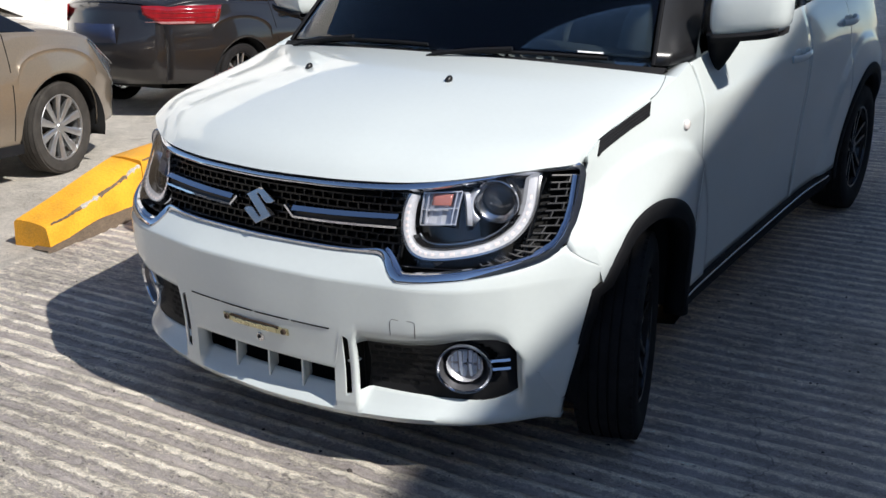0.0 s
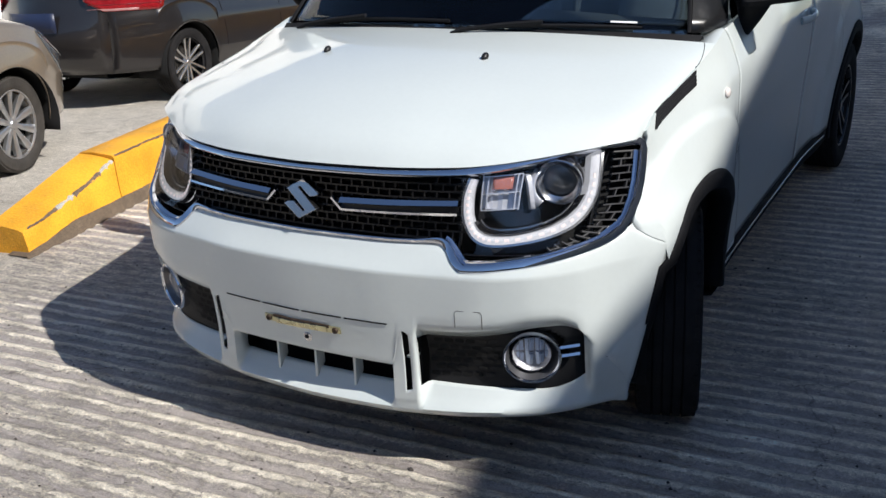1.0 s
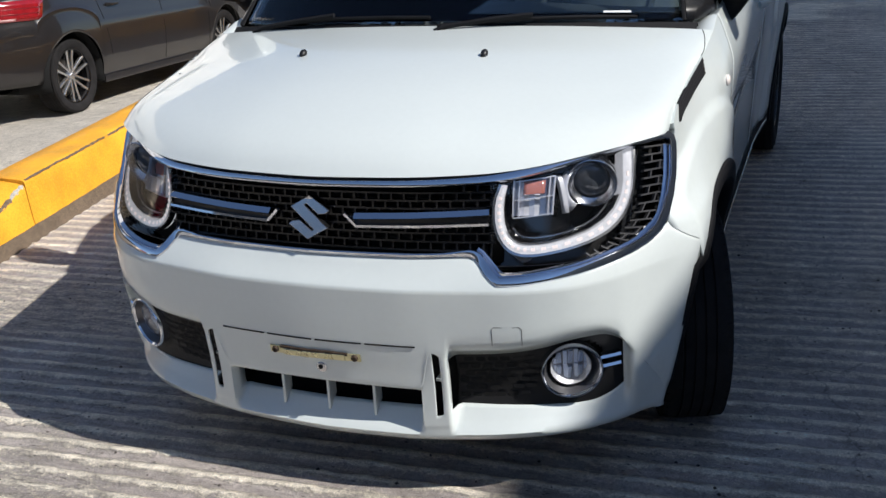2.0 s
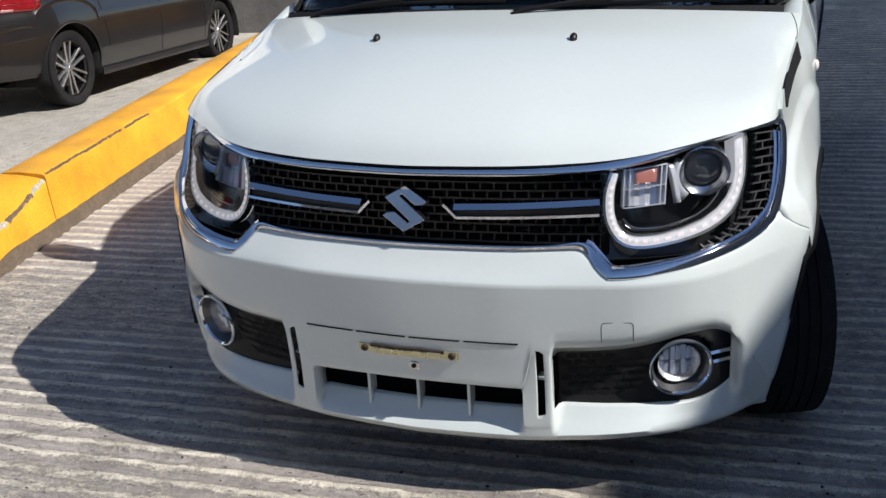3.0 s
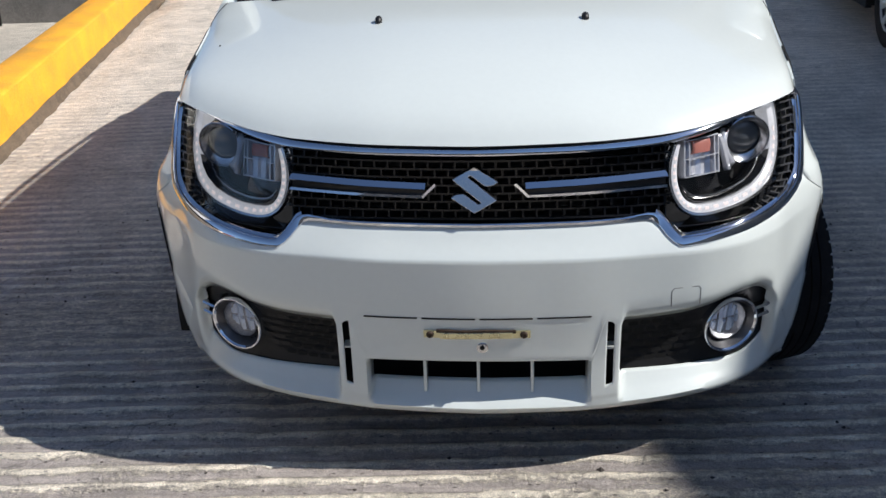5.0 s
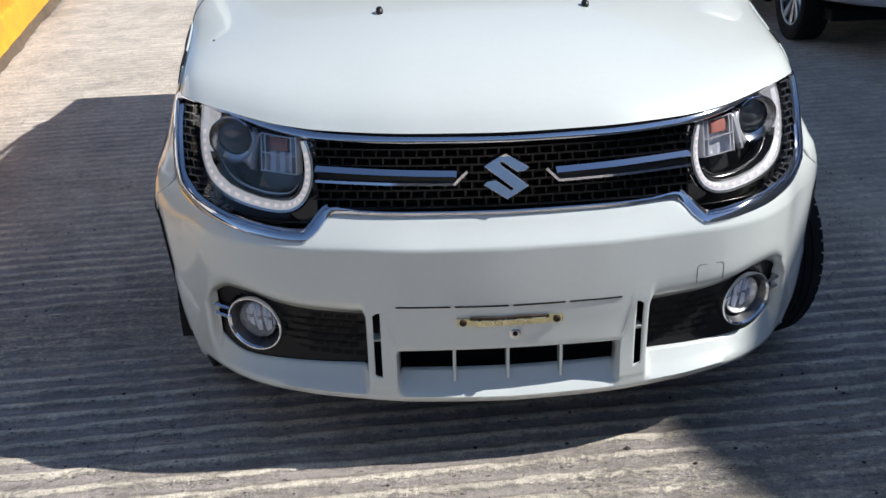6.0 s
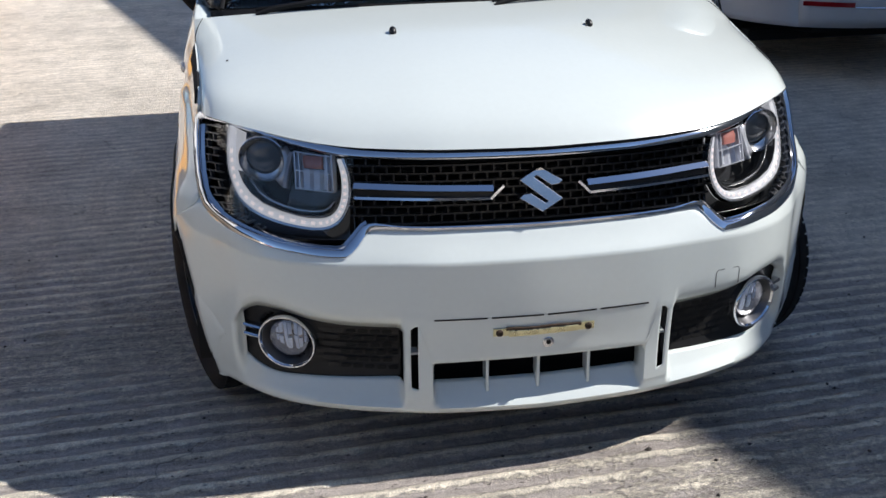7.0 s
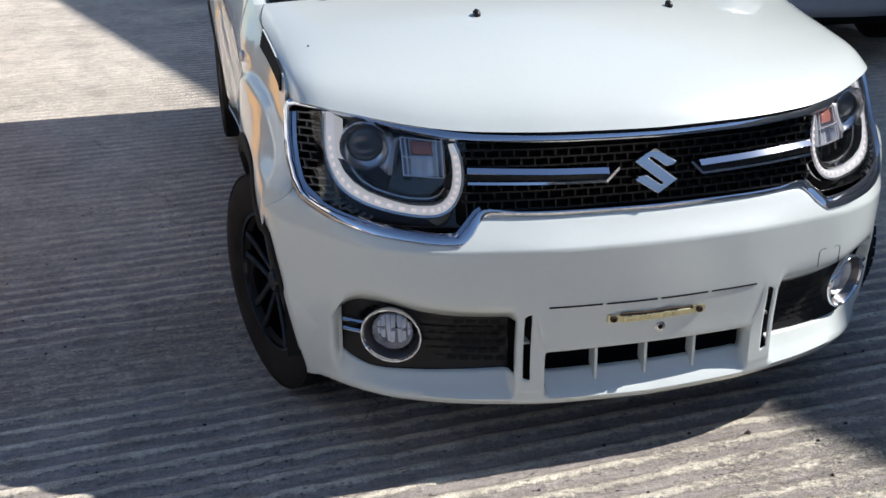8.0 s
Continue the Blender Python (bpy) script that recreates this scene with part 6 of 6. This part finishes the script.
    for s in (-1, 1):
        bm = bmesh.new()
        rows = []
        for y in steps(y0, y3, 30):
            zb = belt(y) - 0.005
            zt = min(roof - 0.10, lerp(zb, roof - 0.10, min(1, (y - y0) / (y1 - 0.1 - y0), (y3 - y) / (y3 - y2 - 0.1))))
            rows.append([(s * lerp(width_at(y, zb) - 0.02, half * 0.70, (z - zb) / (roof - 0.1 - zb)), y, z) for z in steps(zb, max(zb + 0.004, zt), 6)])
        add_grid(bm, rows)
        part("side_window", bm, GLOSS_BLACK, body_car, "dark side glass", thick=0.006)
        for y in (y1 + 0.05, 0.5 * (y1 + y2) + 0.1):
            bm = bmesh.new()
            zb = belt(y)
            rows = [[(s * (lerp(width_at(y, zb) - 0.018, half * 0.70, t) + 0.006), y + d, lerp(zb, roof - 0.1, t)) for d in (-0.04, 0.04)] for t in steps(0, 1, 5)]
            add_grid(bm, rows)
            part("door_pillar", bm, GLOSS_BLACK, body_car, "black pillar", thick=0.01)
        # door seams
        for y, z0 in ((0.42, 0.62), (wb * 0.52, 0.28), (wb - 0.42, 0.28)):
            bm = bmesh.new()
            pts = [(s * (width_at(y, z) + 0.0012), y + (0.10 * (1 - (z - 0.28) / 0.6) if y < 0.5 else 0.0), z) for z in steps(z0 if y > 0.5 else 0.42, belt(y), 10)]
            add_sweep(bm, pts, [(-0.003, -0.003), (0.003, -0.003), (0.003, 0.001), (-0.003, 0.001)], normals=[(s, 0, 0)] * 11)
            part("door_seam", bm, VOID, body_car, "narrow door gap")
        for y in (0.52, wb * 0.55 + 0.08):
            bm = bmesh.new()
            pts = [Vector((s * (width_at(y, 0.84) + 0.008 + 0.022 * math.sin(math.pi * t) ** 0.6), y + 0.19 * t, 0.84)) for t in steps(0, 1, 8)]
            add_sweep(bm, pts, oval(0.008, 0.013, 8), normals=[(0, 0, 1)] * 9)
            part("handle", bm, paint, body_car, "painted door handle")
        # sill
        bm = bmesh.new()
        pts = [(s * (width_at(y, 0.25) - 0.004), y, 0.225) for y in steps(arch, wb - arch, 12)]
        add_sweep(bm, pts, [(-0.02, -0.03), (0.02, -0.03), (0.02, 0.03), (-0.02, 0.03)])
        part("sill", bm, CLADDING if paint is not GREY else paint, body_car, "dark sill")
        # tail lamp wrapped round the corner: red lens, dark bars and a pale strip below
        def lamp_rows(z0, z1, out, y_end, k0):
            rows = []
            for k in steps(k0, 0.99, 5):
                lift = 0.45 * (0.99 - k)
                rows.append([(s * k * width_at(rear, z), rear - round_end(k) * 1.08 - out, z) for z in steps(min(z0 + lift, z1 - 0.004), z1, 4)])
            for y in steps(0.0, y_end, 8)[1:]:
                rows.append([(s * (width_at(rear + y + 0.5 * (z - 0.80) * y / y_end, z) + out), rear + y + 0.5 * (z - 0.80) * y / y_end, z) for z in steps(z0, min(z1, belt(rear + y) - 0.004), 4)])
            return rows

        bm = bmesh.new()
        add_grid(bm, lamp_rows(0.795, 0.95, 0.008, 0.40, 0.80))
        lamp = part("tail_lamp", bm, RED_LENS, body_car, "red tail lamp wrapped round the corner", thick=0.012)
        for z0, z1, y_end, mat_, text in ((0.800, 0.818, 0.20, PALE_RED, "pale reversing strip"), (0.845, 0.853, 0.37, DARK_RED, "dark red bar"), (0.885, 0.893, 0.38, DARK_RED, "dark red bar")):
            bm = bmesh.new()
            add_grid(bm, lamp_rows(z0, z1, 0.0095, y_end, 0.82))
            part("lamp_bar", bm, mat_, lamp, text, thick=0.003)
        bm = bmesh.new()
        rows = []
        for y in steps(front - 0.42, front - 0.03, 9):
            t = (y - front + 0.42) / 0.39
            zt = belt(y) - 0.012
            zb = zt - lerp(0.02, 0.15, t ** 0.8)
            rows.append([(s * (width_at(y, z) + 0.006), y, z) for z in steps(zb, zt, 5)])
        add_grid(bm, rows)
        hl = part("headlamp", bm, LENS, body_car, "dark glassy headlamp", thick=0.012)
        bm = bmesh.new()
        pts = [(s * (width_at(y, belt(y) - 0.02) + 0.012), y, belt(y) - 0.016) for y in steps(front - 0.42, front - 0.03, 9)]
        add_sweep(bm, pts, oval(0.004, 0.005, 6))
        part("lamp_trim", bm, SATIN, hl, "thin silver lamp trim")
        if paint is SILVER_WHITE:
            bm = bmesh.new()
            pts = [(s * k * width_at(rear, 0.50), rear - round_end(k) * 1.08 - 0.006, 0.50) for k in steps(0.55, 0.97, 6)]
            add_sweep(bm, pts, [(-0.003, -0.014), (0.006, -0.014), (0.006, 0.014), (-0.003, 0.014)])
            part("bumper_reflector", bm, RED_LENS, body_car, "narrow red bumper reflector")
        # wells and wheels
        for hub in (0.0, wb):
            bm = bmesh.new()
            rows = []
            for k in range(21):
                a = radians(lerp(-15, 195, k / 20))
                rows.append([(s * x, hub + (arch + 0.004) * math.cos(a), hub_z + (arch + 0.004) * math.sin(a)) for x in (half * 0.99, half - 0.14, half - 0.32)])
            add_grid(bm, rows)
            bm.faces.new([bm.verts.new(r[2]) for r in rows])
            part("wheel_well", bm, VOID, body_car, "dark wheel well", thick=0.004)
            wheel(body_car, pose(s * (half - 0.125), hub, hub_z, 0, 0, (steer if hub else 0) + (180 if s < 0 else 0)), r_tyre, 0.19, rim_r, tyre, rim_mat, style, barrel, spokes=spokes)
    bm = bmesh.new()
    add_box(bm, (0, (rear + front) / 2, 0.24), (w * 0.84, length * 0.82, 0.08))
    part("underbody", bm, VOID, body_car, "dark underbody", bevel=0.01)
    if paint is SILVER_WHITE:
        bm = bmesh.new()
        pts = [(k * width_at(rear, 0.485), rear - round_end(k) * 1.08 - 0.007, 0.485) for k in steps(-0.54, 0.54, 12)]
        add_sweep(bm, pts, oval(0.004, 0.006, 6))
        part("bumper_trim", bm, CHROME, body_car, "thin chrome line across the bumper")
    bm = bmesh.new()
    rows = [[(q * plan(rear) * 1.02, rear + dy, z) for q in steps(-0.8, 0.8, 8)] for dy, z in ((0.02, clear + 0.02), (0.05, clear - 0.05), (0.3, clear - 0.07), (0.55, clear - 0.02))]
    add_grid(bm, rows)
    part("undertray", bm, VOID, body_car, "black tray below the bumper", thick=0.006)
    # plate seat at the back, kept blank
    bm = bmesh.new()
    add_grid(bm, [[(k * width_at(rear, z), rear - round_end(k) * 1.10 - 0.006, z) for z in (0.64, 0.72, 0.80)] for k in steps(-0.42, 0.42, 10)])
    part("plate_recess", bm, material(name + "_plate", (0.02, 0.03, 0.07), 0.4, vary=0.1, scale=9), body_car, "dark plate recess with blank plate", thick=0.004)
    return body_car


def at_wheel(x, y, z, heading, wb, half, which):
    """The pose of a saloon whose outer right (1) or left (-1) wheel, at the rear or front, stands at a place."""
    side_sign, axle = which
    return pose(x, y, z, 0, 0, heading) @ Matrix.Translation((-side_sign * (half - 0.03), -wb if axle == "front" else 0.0, 0))


sedan("bronze_sedan", at_wheel(-3.83, 2.20, lot_height(2.3), 9, 2.55, 0.85, (1, "front")), BRONZE, 1.70, 2.55,
      "bronze metallic saloon with silver ten-spoke wheels, parked in line", ALLOY, "broad", 10, rim_r=0.216, steer=9.0, clear=0.275)
sedan("dark_grey_sedan", at_wheel(-4.745, 4.80, lot_height(4.8), 4.7, 2.652, 0.875, (1, "rear")), GREY, 1.75, 2.652,
      "dark grey metallic saloon with machined split-spoke wheels, parked in line", MACHINED, "split", 6, rim_r=0.222, tyre=RUBBER, barrel=DARK_ALLOY, tail=-0.70, clear=0.29)
sedan("silver_sedan", at_wheel(2.50, 4.72, ramp_height(4.7), -3, 2.6, 0.87, (-1, "rear")) @ pose(0, 0, 0, 3.5, 0, 0), SILVER_WHITE, 1.74, 2.6,
      "silver white saloon parked in the shade of the building", ALLOY, "broad", 10, tyre=RUBBER, clear=0.35)


# ---- buildings and unseen walls that close the lot ----
def slab(name, pts, z0, z1, mat, label, category="building"):
    bm = bmesh.new()
    add_prism(bm, pts, lambda u, v: (u, v, z1), lambda u, v: (u, v, z0))
    me = part(name, bm, mat, None, "", smooth=False, bevel=0.02)
    return tagged(me, label, category, kind="structure")


# unseen building: roof edge laid out so its shadow crosses ramp and car
H = 8.0


def edge_x(y):
    return 0.435 + H * SUN_TO.x / SUN_TO.z - 0.36 * (y - H * SUN_TO.y / SUN_TO.z)


slab("building", [(edge_x(-26), -26), (edge_x(13), 13), (edge_x(13) + 9, 15), (edge_x(-26) + 9, -24)], -0.2, H, WALL, "unseen plain building beside the ramp, placed to cast its shade line")
slab("wall_far", [(-9.0, 9.3), (-3.9, 9.1), (-3.85, 9.4), (-9.0, 9.6)], -0.1, 1.5, WALL, "low grey rendered wall behind the parked cars", "wall")


def build_west():
    """A pale sunlit front across the lot, with low bands of openings between short piers."""
    x0, x1, y0, y1, top = -14.6, -14.0, 1.0, 19.0, 9.0
    mid, deep, yc, long = (x0 + x1) / 2, x1 - x0, (y0 + y1) / 2, y1 - y0
    bm = bmesh.new()
    for z0, z1 in ((-0.2, 4.4), (5.1, 6.4), (7.0, top)):
        add_box(bm, (mid, yc, (z0 + z1) / 2), (deep, long, z1 - z0))
    for z0, z1, first in ((4.4, 5.1, 0.0), (6.4, 7.0, 1.4)):
        y = y0 + first
        while y < y1 - 1.2:
            add_box(bm, (mid, y + 0.6, (z0 + z1) / 2), (deep - 0.02, 1.2, z1 - z0))
            y += 4.6
    front = part("building_west", bm, PALE_WALL, None, smooth=False)
    tagged(front, "pale rendered building front with low dark openings", "building", kind="structure")
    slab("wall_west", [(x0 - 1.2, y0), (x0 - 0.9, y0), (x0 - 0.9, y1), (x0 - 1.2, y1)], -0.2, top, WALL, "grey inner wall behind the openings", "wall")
    # unseen, added behind the camera to block low sky from the car's front
    slab("unseen_wall_south", [(-22.0, -11.0), (8.0, -11.0), (8.0, -10.6), (-22.0, -10.6)], -0.2, 3.6, WALL, "unseen grey wall added to cut low sky light in front", "wall")


build_west()


def build_pebbles():
    rnd = random.Random(11)
    verts, faces = [], []
    for k in range(620):
        x, y = rnd.uniform(-2.1, 2.2), rnd.uniform(-1.1, 2.2)
        r = rnd.choice((0.0015, 0.002, 0.002, 0.003, 0.003, 0.004, 0.005, 0.006))
        if k == 0:
            x, y, r = 0.287, 0.07, 0.010
        z = ground_height(x, y) + groove(x, y)[0] + r * 0.3
        base = len(verts)
        for dx, dy, dz in ((1, 0, 0), (-1, 0, 0), (0, 1, 0), (0, -1, 0), (0, 0, 1), (0, 0, -1)):
            j = rnd.uniform(0.7, 1.3) * r
            verts.append((x + dx * j, y + dy * j, z + dz * j * 0.8))
        for a, b, c in ((0, 2, 4), (2, 1, 4), (1, 3, 4), (3, 0, 4), (2, 0, 5), (1, 2, 5), (3, 1, 5), (0, 3, 5)):
            faces.append((base + a, base + b, base + c))
    ob = link("gravel", mesh_of("gravel", verts, faces, False), material("dark_grit", (0.06, 0.05, 0.045), 0.9, vary=0.4, scale=30))
    tagged(ob, "scattered dark grit and pebbles on the concrete", "gravel", kind="stuff")


build_pebbles()
